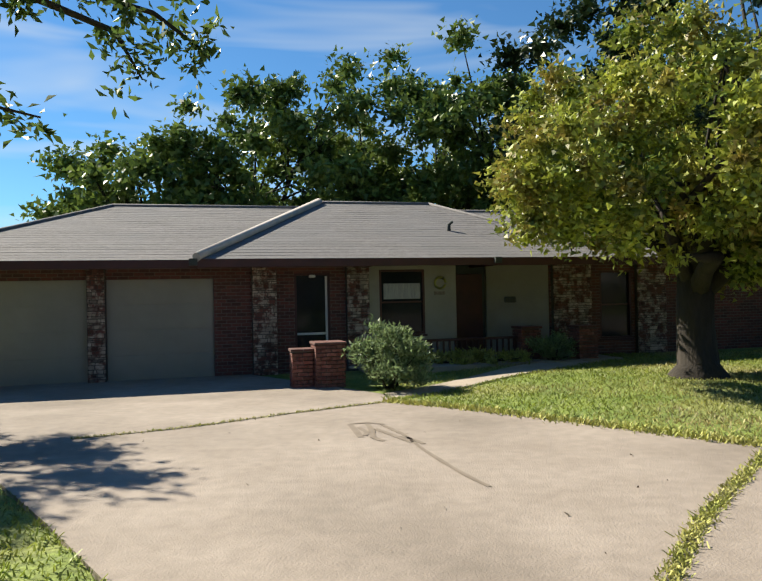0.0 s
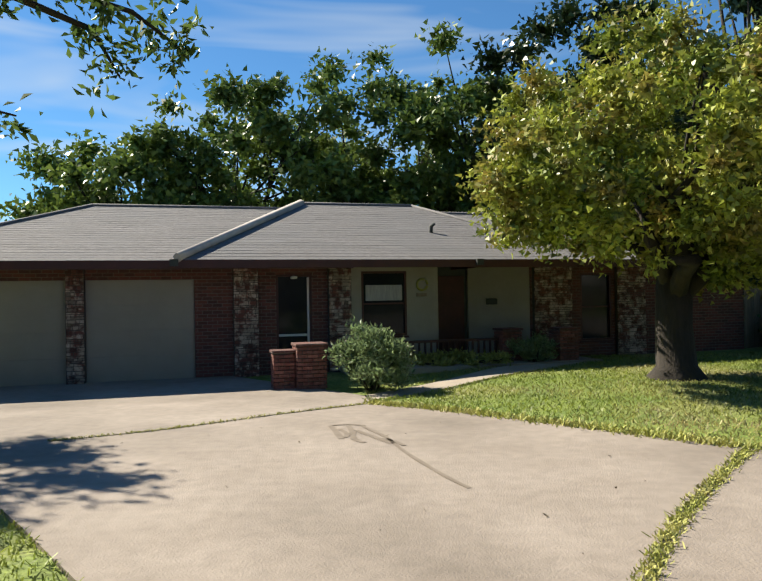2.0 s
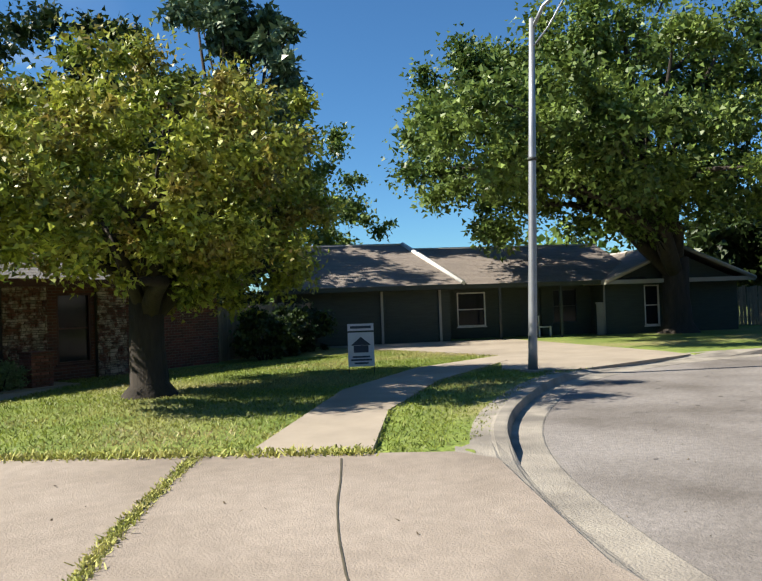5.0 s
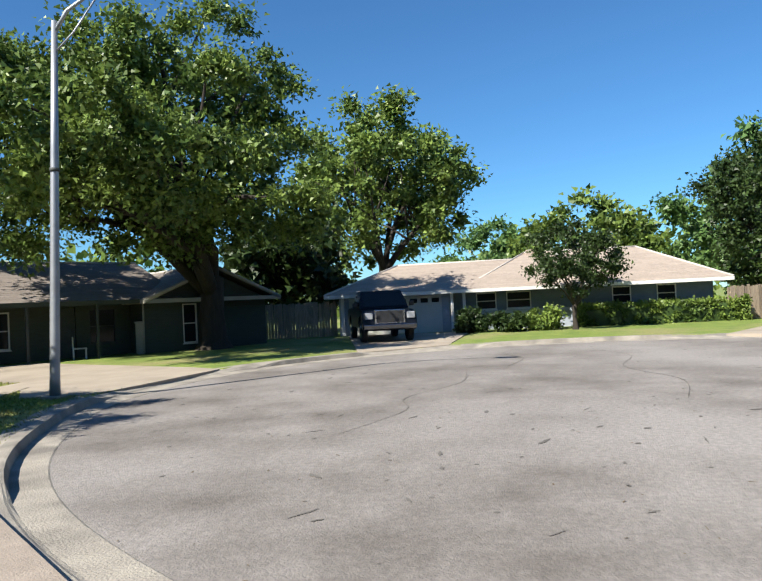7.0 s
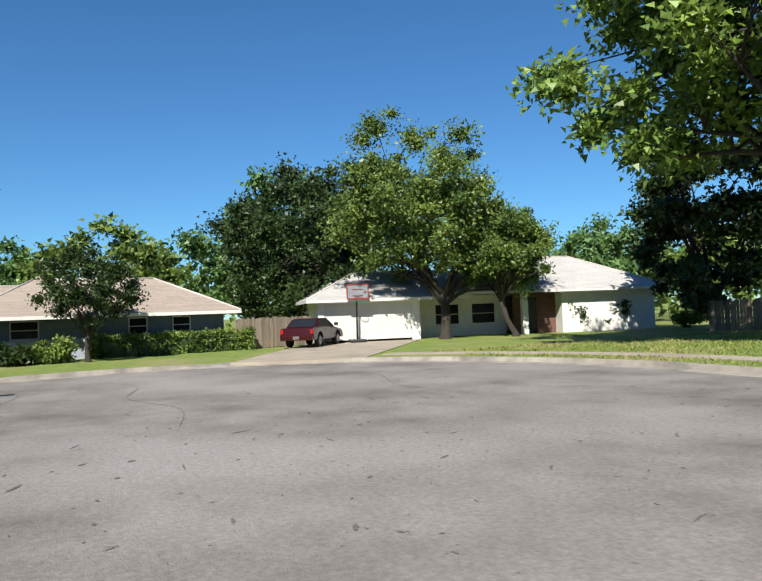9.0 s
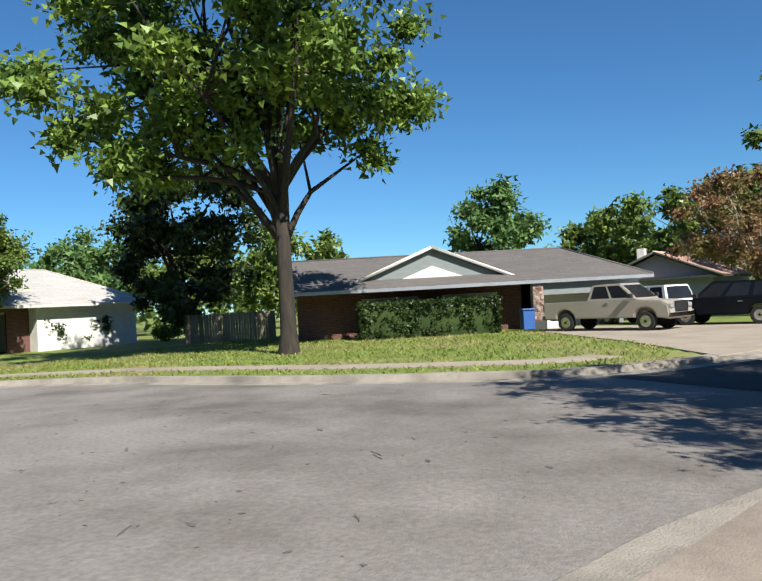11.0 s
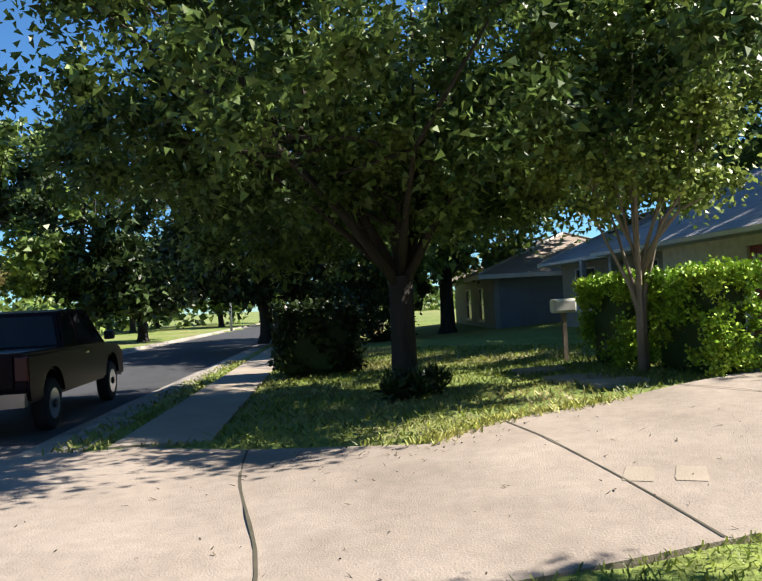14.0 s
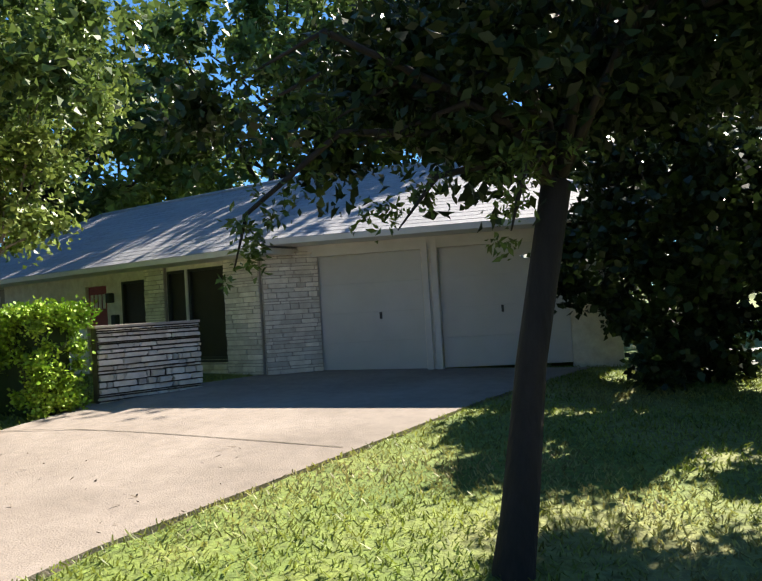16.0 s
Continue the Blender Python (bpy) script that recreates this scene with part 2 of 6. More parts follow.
M["leaf_yel"] = mat("yellowing_leaf", (0.105, 0.165, 0.027), (0.39, 0.42, 0.066), 0.9, 0.42, island=0.5, mix=(0.36, 0.62), stain=(0.29, 0.22, 0.058), sscale=1.1, translucent=0.22, spec=0.3)
M["leaf_myrtle"] = leaf_mat("crape_myrtle_leaf", (0.122, 0.192, 0.039), (0.298, 0.364, 0.083), tr=0.28)
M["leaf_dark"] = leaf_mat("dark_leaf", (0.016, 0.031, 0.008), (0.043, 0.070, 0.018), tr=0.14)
M["leaf_shade"] = leaf_mat("shade_leaf", (0.048, 0.090, 0.023), (0.144, 0.210, 0.048), tr=0.30)
M["leaf_maple"] = leaf_mat("maple_leaf", (0.072, 0.132, 0.024), (0.186, 0.264, 0.044), tr=0.26)
M["leaf_red"] = leaf_mat("rust_leaf", (0.183, 0.125, 0.050), (0.283, 0.142, 0.083), (0.166, 0.183, 0.050))
M["leaf_pine"] = leaf_mat("pine_needle", (0.073, 0.114, 0.062), (0.125, 0.177, 0.094), tr=0.1)
M["leaf_hedge"] = leaf_mat("hedge_leaf", tr=0.1, c1=(0.19, 0.34, 0.025), c2=(0.40, 0.54, 0.055))
M["leaf_grey"] = leaf_mat("rosemary_leaf", (0.159, 0.221, 0.097), (0.283, 0.354, 0.177))
M["leaf_far"] = leaf_mat("far_leaf", (0.070, 0.135, 0.042), (0.130, 0.215, 0.062), tr=0.25)


def brick_wall_mat(name, c1, c2, mortar, w=0.21, h=0.075):
    m = mat(name, c1, c2, 4, 0.9, 0.4, 50)
    n, l = m.node_tree.nodes, m.node_tree.links
    b = n["Principled BSDF"]
    tc = n.new("ShaderNodeTexCoord")
    sp = n.new("ShaderNodeSeparateXYZ")
    ad = n.new("ShaderNodeMath")
    cb = n.new("ShaderNodeCombineXYZ")
    l.new(tc.outputs["Object"], sp.inputs[0])
    l.new(sp.outputs["X"], ad.inputs[0])
    l.new(sp.outputs["Y"], ad.inputs[1])
    l.new(ad.outputs[0], cb.inputs["X"])
    l.new(sp.outputs["Z"], cb.inputs["Y"])
    br = n.new("ShaderNodeTexBrick")
    br.inputs["Scale"].default_value, br.inputs["Mortar Size"].default_value = 1.0, 0.006
    br.inputs["Brick Width"].default_value, br.inputs["Row Height"].default_value = w, h
    br.inputs["Color1"].default_value, br.inputs["Color2"].default_value, br.inputs["Mortar"].default_value = (*c1, 1), (*c2, 1), (*mortar, 1)
    l.new(cb.outputs[0], br.inputs["Vector"])
    l.new(br.outputs["Color"], b.inputs["Base Color"])
    return m


M["brick_dark"] = brick_wall_mat("dark_brick", (0.15, 0.05, 0.038), (0.075, 0.034, 0.028), (0.15, 0.12, 0.10))


# ---- builders ----
def part(name, bm, material, parent, label=""):
    me = bpy.data.meshes.new(name)
    if isinstance(bm, bmesh.types.BMesh):
        bm.to_mesh(me)
        bm.free()
    else:
        me = bm
    me.materials.append(M[material])
    ob = new(name, me)
    ob.parent = parent
    if label:
        ob["label"] = label
    return ob


def thing(name, m, label, category, group="", kind=""):
    ob = new(name)
    ob.empty_display_size = 0.3
    ob.matrix_world = m
    return tagged(ob, label, category, group, kind)


def box(x0, x1, y0, y1, z0, z1, bevel=0.0, bm=None):
    own = bmesh.new()
    bmesh.ops.create_cube(own, size=1, matrix=Matrix.LocRotScale(((x0 + x1) / 2, (y0 + y1) / 2, (z0 + z1) / 2), None,
                                                                    (x1 - x0, y1 - y0, z1 - z0)))
    if bevel:
        bmesh.ops.bevel(own, geom=own.edges[:], offset=bevel, segments=2, affect='EDGES', profile=0.5)
    if bm is None:
        return own
    me = bpy.data.meshes.new("tmp")
    own.to_mesh(me)
    own.free()
    bm.from_mesh(me)
    bpy.data.meshes.remove(me)
    return bm


def prism(points, z0, z1, bm=None):
    """An upright prism over a plan outline; z0 and z1 may be functions of x, y."""
    bm = bm or bmesh.new()
    lo = [bm.verts.new((x, y, z0(x, y) if callable(z0) else z0)) for x, y in points]
    hi = [bm.verts.new((x, y, z1(x, y) if callable(z1) else z1)) for x, y in points]
    k = len(points)
    bm.faces.new(hi)
    bm.faces.new(lo[::-1])
    for i in range(k):
        bm.faces.new((lo[i], lo[(i + 1) % k], hi[(i + 1) % k], hi[i]))
    bmesh.ops.recalc_face_normals(bm, faces=bm.faces[:])
    return bm


def profile(points, y0, y1, bm=None):
    """A side outline in x, z carried from y0 to y1."""
    bm = bm or bmesh.new()
    a = [bm.verts.new((x, y0, z)) for x, z in points]
    b = [bm.verts.new((x, y1, z)) for x, z in points]
    k = len(points)
    bm.faces.new(a)
    bm.faces.new(b[::-1])
    for i in range(k):
        bm.faces.new((a[i], b[i], b[(i + 1) % k], a[(i + 1) % k]))
    bmesh.ops.recalc_face_normals(bm, faces=bm.faces[:])
    return bm


def tube(points, radii, seg=8, bm=None):
    bm = bm or bmesh.new()
    pts = [Vector(p) for p in points]
    rings = []
    for i, p in enumerate(pts):
        d = (pts[min(i + 1, len(pts) - 1)] - pts[max(i - 1, 0)]).normalized()
        u = d.orthogonal().normalized() if abs(d.z) < 0.99 else Vector((1, 0, 0))
        u = (Vector((1, 0.3, 0)) - d * d.dot(Vector((1, 0.3, 0)))).normalized() if abs(d.x) < 0.9 else u
        v = d.cross(u)
        rings.append([bm.verts.new(p + radii[i] * (math.cos(2 * math.pi * k / seg) * u + math.sin(2 * math.pi * k / seg) * v)) for k in range(seg)])
    for a, b in zip(rings, rings[1:]):
        for k in range(seg):
            f = bm.faces.new((a[k], a[(k + 1) % seg], b[(k + 1) % seg], b[k]))
            f.smooth = True
    bm.faces.new(rings[0][::-1])
    bm.faces.new(rings[-1])
    return bm


def sheet_mesh(name, verts, faces):
    me = bpy.data.meshes.new(name)
    me.from_pydata(verts, [], faces)
    me.update()
    return me


def quads_mesh(name, verts):
    """verts: array of quads (n, 4, 3) or triangles (n, 3, 3)."""
    c = np.asarray(verts).shape[1]
    v = np.asarray(verts, dtype=np.float32).reshape(-1, 3)
    q = len(v) // c
    me = bpy.data.meshes.new(name)
    me.vertices.add(len(v))
    me.vertices.foreach_set("co", v.ravel())
    me.loops.add(len(v))
    me.loops.foreach_set("vertex_index", np.arange(len(v), dtype=np.int32))
    me.polygons.add(q)
    me.polygons.foreach_set("loop_start", np.arange(0, len(v), c, dtype=np.int32))
    me.polygons.foreach_set("loop_total", np.full(q, c, dtype=np.int32))
    me.update(calc_edges=True)
    return me


def leaves(rng, centres, radii, count, size, flat=0.8, droop=0.25, slim=0.45, small=False):
    """Folded leaves, or small pointed ones, scattered through clumps."""
    c = np.asarray(centres)
    r = np.asarray(radii)
    w = (r[:, 0] * r[:, 1] * r[:, 2]) ** 0.67
    pick = rng.choice(len(c), count, p=w / w.sum())
    d = rng.normal(size=(count, 3))
    d /= np.linalg.norm(d, axis=1)[:, None]
    rad = np.minimum(np.abs(rng.normal(size=count)) * 0.54, 1.08)
    p = c[pick] + d * r[pick] * rad[:, None]
    axis = rng.normal(size=(count, 3)) * (1, 1, flat) + d * 0.6 - np.array((0, 0, droop))
    axis /= np.linalg.norm(axis, axis=1)[:, None]
    side = np.cross(axis, rng.normal(size=(count, 3)))
    side /= np.linalg.norm(side, axis=1)[:, None] + 1e-6
    s = size * (0.6 + 0.8 * rng.random(count))[:, None]
    bend = np.cross(axis, side) * s * 0.18
    if small:
        return np.stack([p - side * s * slim, p + side * s * slim, p + axis * s], axis=1)
    return np.stack([p, p + axis * s * 0.5 + side * s * slim + bend, p + axis * s, p + axis * s * 0.5 - side * s * slim + bend], axis=1)


def clumps(rng, crown, count, lump, squash=0.75):
    """Clump centres spread over the crown's ellipsoids (x, y, z, rx, ry, rz), mostly near their skin."""
    out, rad = [], []
    cr = np.array(crown, dtype=float)
    w = cr[:, 3] * cr[:, 4] * cr[:, 5]
    for _ in range(count):
        e = cr[rng.choice(len(cr), p=w / w.sum())]
        d = rng.normal(size=3)
        d /= np.linalg.norm(d)
        k = 0.35 + 0.72 * rng.random() ** 0.5
        out.append(e[:3] + d * e[3:6] * k)
        s = lump * (0.6 + 0.8 * rng.random())
        rad.append((s, s, s * squash))
    return np.array(out), np.array(rad)


def tree(x, y, crown, label, category="tree", trunk_r=0.3, fork=2.2, leaf="leaf_oak", bark="bark", n_leaf=30000, size=0.14,
         lump=0.8, n_clump=90, seed=1, z=0.0, lean=(0, 0), limbs=9, flare=1.5, name="tree", group="", stems=None, start=0.7, thin=1.0, slim=0.38, boughs=()):
    rng = np.random.default_rng(seed)
    t = thing(name, pose(x, y, z), label, category, group)
    top = Vector((lean[0], lean[1], fork))
    bm = bmesh.new()
    if stems:
        for dx, dy, r in stems:
            tube([(dx * 0.1, dy * 0.1, -0.15), (dx * 0.1, dy * 0.1, fork * 0.5), (dx * 0.35, dy * 0.35, fork * 0.72), (dx * 1.1, dy * 1.1, fork * 1.1), (dx * 2.0, dy * 2.0, fork * 1.6)],
                 [r * 1.7, r * 1.4, r * 1.0, r * 0.7, r * 0.4], 7, bm)
    else:
        mid = top * 0.5 + Vector((rng.normal() * 0.05, rng.normal() * 0.05, 0))
        tube([(0, 0, -0.2), (0, 0, 0.02), top * 0.12, mid, top], [trunk_r * flare * 1.1, trunk_r * flare, trunk_r * 1.1, trunk_r * 0.95, trunk_r * 0.95], 14, bm)
        for v in bm.verts:
            v.co += v.co.normalized() * 0.0 + Vector((rng.normal(), rng.normal(), 0)) * trunk_r * 0.05
    part("trunk", bm, bark, t)
    c, r = clumps(rng, crown, n_clump, lump)
    for i in range(limbs):
        e = Vector(c[rng.integers(len(c))])
        a = top * (start + (1 - start) * rng.random())
        m = a.lerp(e, 0.45) + Vector((rng.normal() * 0.3, rng.normal() * 0.3, 0.35))
        k = trunk_r * (0.35 + 0.3 * rng.random()) * thin
        lb = tube([a, a.lerp(m, 0.5) + Vector((0, 0, 0.15)), m, e], [k, k * 0.8, k * 0.6, k * 0.15], 7)
        for _ in range(3):
            e2 = Vector(c[rng.integers(len(c))])
            if (e2 - m).length < (e - a).length * 1.2:
                m2 = m.lerp(e2, 0.5) + Vector((0, 0, 0.25))
                tube([m, m2, e2], [k * 0.45, k * 0.3, k * 0.08], 5, lb)
        part("limb", lb, bark, t)
    twigs = []
    for line in boughs:
        part("limb", tube(line, [0.035 - 0.03 * i / (len(line) - 1) for i in range(len(line))], 6), bark, t)
        for i in range(1, len(line)):
            for u in (0.35, 0.7, 1.0):
                q = Vector(line[i - 1]).lerp(Vector(line[i]), u)
                for _ in range(2):
                    s = 0.09 + 0.08 * rng.random()
                    twigs.append((*(np.array(q) + rng.normal(size=3) * 0.07), s))
    if twigs:
        tw = np.array(twigs)
        part("twig_leaves", quads_mesh("twig_leaves", leaves(rng, tw[:, :3], np.repeat(tw[:, 3:], 3, axis=1), len(tw) * 26, 0.06, slim=0.2)), "leaf_shade", t)
    if size >= 0.12:
        foliage = leaves(rng, c, r, int(n_leaf * (1.75 if size < 0.25 else 1.3)), size * (0.78 if size < 0.25 else 0.88), slim=slim, small=True)
    else:
        foliage = leaves(rng, c, r, n_leaf, size, slim=slim)
    part("crown", quads_mesh("crown", foliage), leaf, t)
    return t


def shrub(x, y, z, crown, label, leaf, n_leaf, size, lump=0.25, n_clump=40, seed=3, name="shrub", slim=0.4, group="", droop=0.0):
    rng = np.random.default_rng(seed)
    t = thing(name, pose(x, y, z), label, name.replace("_", " "), group)
    c, r = clumps(rng, crown, n_clump, lump)
    bm = bmesh.new()
    for i in range(10):
        e = c[rng.integers(len(c))]
        tube([(e[0] * 0.1, e[1] * 0.1, -0.05), (e[0] * 0.5, e[1] * 0.5, e[2] * 0.55), tuple(e)], [0.022, 0.015, 0.006], 5, bm)
    part("stem", bm, "bark", t)
    part("foliage", quads_mesh("foliage", leaves(rng, c, r, n_leaf, size, droop=droop, slim=slim)), leaf, t)
    return t


# ---- ground, road, drives ----
def smooth(points, step=0.5):
    out = []
    p = [Vector((*q, 0)) for q in points]
    for i in range(len(p) - 1):
        a, b, c, d = p[max(i - 1, 0)], p[i], p[i + 1], p[min(i + 2, len(p) - 1)]
        k = max(2, min(40, int((c - b).length / step)))
        for j in range(k):
            t = j / k
            q = 0.5 * ((2 * b) + (c - a) * t + (2 * a - 5 * b + 4 * c - d) * t * t + (3 * b - a - 3 * c + d) * t ** 3)
            out.append((q.x, q.y))
    out.append((p[-1].x, p[-1].y))
    return out


ROAD = smooth([(-60, -103.5), (-33, -60.5), (-12.3, -27.4), (-3.9, -14.2), (0.3, -7.3), (1.5, -4.7), (3.0, -0.8), (4.72, 2.59), (6.84, 5.25),
               (9.53, 7.18), (13.2, 8.7), (17.9, 8.6), (21.8, 6.6), (24.6, 3.2), (26.0, -1.0), (25.9, -5.0), (24.4, -8.6), (21.4, -11.6),
               (16.5, -13.7), (10, -13.9), (6, -14.4), (3.2, -15.2), (0.2, -18.4), (-6, -28.5), (-27, -61.5), (-54, -104)])


def inside(poly, x, y):
    x, y = np.asarray(x, float), np.asarray(y, float)
    res = np.zeros(x.shape, bool)
    for (xa, ya), (xb, yb) in zip(poly, poly[1:] + poly[:1]):
        if ya != yb:
            res ^= ((ya > y) != (yb > y)) & (x < (xb - xa) * (y - ya) / (yb - ya) + xa)
    return res


def lawn_z(x, y):
    """Lawn level: flat, rising gently towards the white stone house, dipping before the brick house."""
    a = 0.061 * (-0.94 * np.asarray(x, float) - 0.342 * np.asarray(y, float) - 4.0)
    b = 0.061 * (4.2 - 0.848 * np.asarray(x, float) + 0.53 * np.asarray(y, float) - 3.0)
    u = np.clip((np.asarray(y, float) - 10.0) / 3.0, 0, 1) * np.clip((3.0 - np.asarray(x, float)) / 2.0, 0, 1)
    return np.clip(np.minimum(a, b), 0, 0.62) - 0.09 * u * u * (3 - 2 * u)


DRIVE_A = [(-3.36, 6.9), (-2.45, 5.8), (-1.62, 4.75), (0.3, 3.0), (2.3, 1.0), (2.75, 0.3), (3.35, 0.9), (4.2, 2.9), (5.3, 4.4), (5.9, 5.2), (5.85, 5.75),
           (5.2, 6.4), (3.8, 7.8), (0.1, 11.5), (0.0, 12.7), (-1.0, 13.9), (-3.0, 16.3), (-9.2, 14.4), (-8.0, 12.2)]
DRIVE_B = [(13.3, 9.5), (12.8, 10.9), (15.8, 13.5), (16.3, 22.4), (22.4, 18.6), (18.9, 10.3), (18.2, 9.2)]
DRIVE_C = [(22.8, 6.6), (25.2, 4.0), (34.6, 4.4), (35.0, 10.6)]
DRIVE_D = [(26.4, -5.2), (24.4, -9.6), (37.6, -18.4), (39.2, -12.0)]
DRIVE_E = [(0.9, -18.5), (-3.6, -25.6), (0.0, -33), (9.4, -36), (8, -31), (3.6, -24)]
DRIVE_F = [(1.0, -4.5), (0.0, -4.45), (-2.0, -3.95), (-3.5, -3.3), (-5.2, -2.6), (-7.4, -1.3), (-10, 0.2), (-12.5, 2.0), (-13.2, -2.6), (-12.7, -3.6),
           (-12.0, -4.4), (-10.7, -5.5), (-8.9, -5.9), (-7.7, -6.0), (-6.2, -6.45), (-5.0, -6.3), (-3.9, -8.0), (-3.0, -9.4), (-1.6, -10.0), (-0.1, -7.6)]
PATH_A = [(0.2, 12.15), (0.0, 12.75), (3.9, 17.2), (5.0, 17.5), (5.1, 16.8), (2.1, 14.0)]
WALK_A = [(4.2, 7.3), (8.35, 11.0), (12.1, 12.95), (15.8, 13.45), (14.7, 12.3), (10.46, 10.6), (7.26, 8.44), (5.3, 6.45)]
WALK_F = [(-2.7, -9.7), (-9.6, -20.8), (-33, -58.4), (-34.1, -57.8), (-10.6, -20.3), (-3.8, -9.1)]
SLABS = [("driveway", DRIVE_A, "concrete", "stained tan concrete driveway with weedy joints", 0.010),
         ("driveway", DRIVE_B, "concrete2", "pale concrete driveway beside a lawn", 0.010),
         ("driveway", DRIVE_C, "concrete2", "pale concrete driveway before a white garage", 0.010),
         ("driveway", DRIVE_D, "concrete2", "short pale concrete driveway with a parked car", 0.010),
         ("driveway", DRIVE_E, "concrete2", "wide concrete driveway with three parked cars", 0.010),
         ("driveway", DRIVE_F, "concrete", "wide sloping tan concrete driveway with dark joints", 0.012),
         ("path", PATH_A, "concrete2", "narrow concrete path to a front door", 0.006),
         ("pavement", WALK_A, "concrete2", "concrete footpath across a shaded lawn", 0.018),
         ("pavement", WALK_F, "concrete2", "straight concrete footpath beside the street", 0.018)]


def slab(name, poly, material, label, lift):
    bm = bmesh.new()
    vs = [bm.verts.new((x, y, 0)) for x, y in poly]
    bm.faces.new(vs)
    bmesh.ops.triangulate(bm, faces=bm.faces[:])
    for _ in range(3):
        long = [e for e in bm.edges if e.calc_length() > 1.3]
        bmesh.ops.subdivide_edges(bm, edges=long, cuts=1)
        bmesh.ops.triangulate(bm, faces=bm.faces[:])
    top = bm.faces[:]
    for v in bm.verts:
        v.co.z = float(lawn_z(v.co.x, v.co.y)) + lift
    rim = [e for e in bm.edges if e.is_boundary]
    ext = bmesh.ops.extrude_edge_only(bm, edges=rim)
    for g in ext["geom"]:
        if isinstance(g, bmesh.types.BMVert):
            g.co.z -= 0.14
    bmesh.ops.recalc_face_normals(bm, faces=bm.faces[:])
    if sum(f.normal.z for f in top) < 0:
        bmesh.ops.reverse_faces(bm, faces=bm.faces[:])
    me = bpy.data.meshes.new(name)
    bm.to_mesh(me)
    bm.free()
    me.materials.append(M[material])
    return tagged(new(name, me), label, name, "", "structure")


def spaced(lo, hi, step, far):
    mid = np.arange(lo, hi, step)
    out, g, s = [], 0.0, step
    while g < far:
        s *= 1.25
        g += s
        out.append(g)
    return np.concatenate([lo - np.array(out[::-1]), mid, hi + np.array(out)])


gx, gy = spaced(-22, 36, 0.4, 2500), spaced(-40, 28, 0.4, 2500)
X, Y = np.meshgrid(gx, gy)
Z = lawn_z(X, Y)
ROAD_OUT = []
for i, (rx, ry) in enumerate(ROAD):
    ra, rb = ROAD[max(i - 1, 0)], ROAD[min(i + 1, len(ROAD) - 1)]
    rt = Vector((rb[0] - ra[0], rb[1] - ra[1])).normalized()
    ROAD_OUT.append((rx - rt.y * 0.62, ry + rt.x * 0.62))
Z[inside(ROAD_OUT, X, Y)] = -0.22
for nm, poly, *_ in SLABS:
    Z[inside(poly, X, Y)] -= 0.05
rgz = np.random.default_rng(5)
Z = Z - 0.006 + 0.008 * rgz.random(Z.shape)
nx, ny = len(gx), len(gy)
idx = np.arange(nx * ny).reshape(ny, nx)
faces = np.stack([idx[:-1, :-1], idx[:-1, 1:], idx[1:, 1:], idx[1:, :-1]], -1).reshape(-1, 4)
gm = sheet_mesh("ground", np.stack([X, Y, Z], -1).reshape(-1, 3).tolist(), faces.tolist())
gm.materials.append(M["grass"])
tagged(new("ground", gm), "green lawn ground with dry yellow patches", "lawn", "", "structure")

rm = bmesh.new()
rm.faces.new([rm.verts.new((x, y, -0.115)) for x, y in ROAD])
bmesh.ops.triangulate(rm, faces=rm.faces[:])
me = bpy.data.meshes.new("road")
rm.to_mesh(me)
rm.free()
me.materials.append(M["asphalt"])
tagged(new("road", me), "worn grey asphalt road of a cul-de-sac", "road", "", "structure")
rm = bmesh.new()
STREET = [(2.9, -15.35), (0.15, -18.4), (-6, -28.55), (-27, -61.5), (-54, -104), (-60, -103.5), (-33, -60.5), (-12.25, -27.4), (-3.85, -14.2), (-2.2, -11.5)]
rm.faces.new([rm.verts.new((x, y, -0.109)) for x, y in STREET])
bmesh.ops.triangulate(rm, faces=rm.faces[:])
me = bpy.data.meshes.new("street")
rm.to_mesh(me)
rm.free()
me.materials.append(M["asphalt_new"])
tagged(new("street", me), "newly paved dark asphalt street", "road", "", "structure")
for nm, poly, ma, lab, lift in SLABS:
    slab(nm, poly, ma, lab, lift)

# gutter and kerb round the road, dropped at the drives
DROPS = [(-1.5, -8.3, 3.4), (1.4, -5.0, 2.4), (3.6, 1.0, 2.6), (5.0, 3.1, 2.2), (16.3, 8.6, 2.9), (24.2, 4.6, 1.9), (25.6, -6.2, 2.6), (-1.8, -21.8, 4.0)]


def strip(name, section, material, label, kind="structure", lo=0, hi=None, outline=None):
    line = outline or ROAD
    hi = hi or len(line)
    verts, fs, k = [], [], len(section(0, 0))
    for i in range(lo, hi):
        a, b = line[max(i - 1, 0)], line[min(i + 1, len(line) - 1)]
        t = Vector((b[0] - a[0], b[1] - a[1])).normalized()
        nrm = Vector((-t.y, t.x))
        for d, z in section(*line[i]):
            verts.append((line[i][0] + nrm.x * d, line[i][1] + nrm.y * d, z))
    for i in range(hi - lo - 1):
        for j in range(k - 1):
            a = i * k + j
            fs.append((a, a + k, a + k + 1, a + 1))
    m = sheet_mesh(name, verts, fs)
    m.materials.append(M[material])
    return tagged(new(name, m), label, name.replace("_", " "), "", kind)


def kerb_h(x, y):
    h = 1.0
    for dx, dy, r in DROPS:
        h = min(h, max(0.0, (math.hypot(x - dx, y - dy) - r) / 0.6))
    return min(h, 1.0)


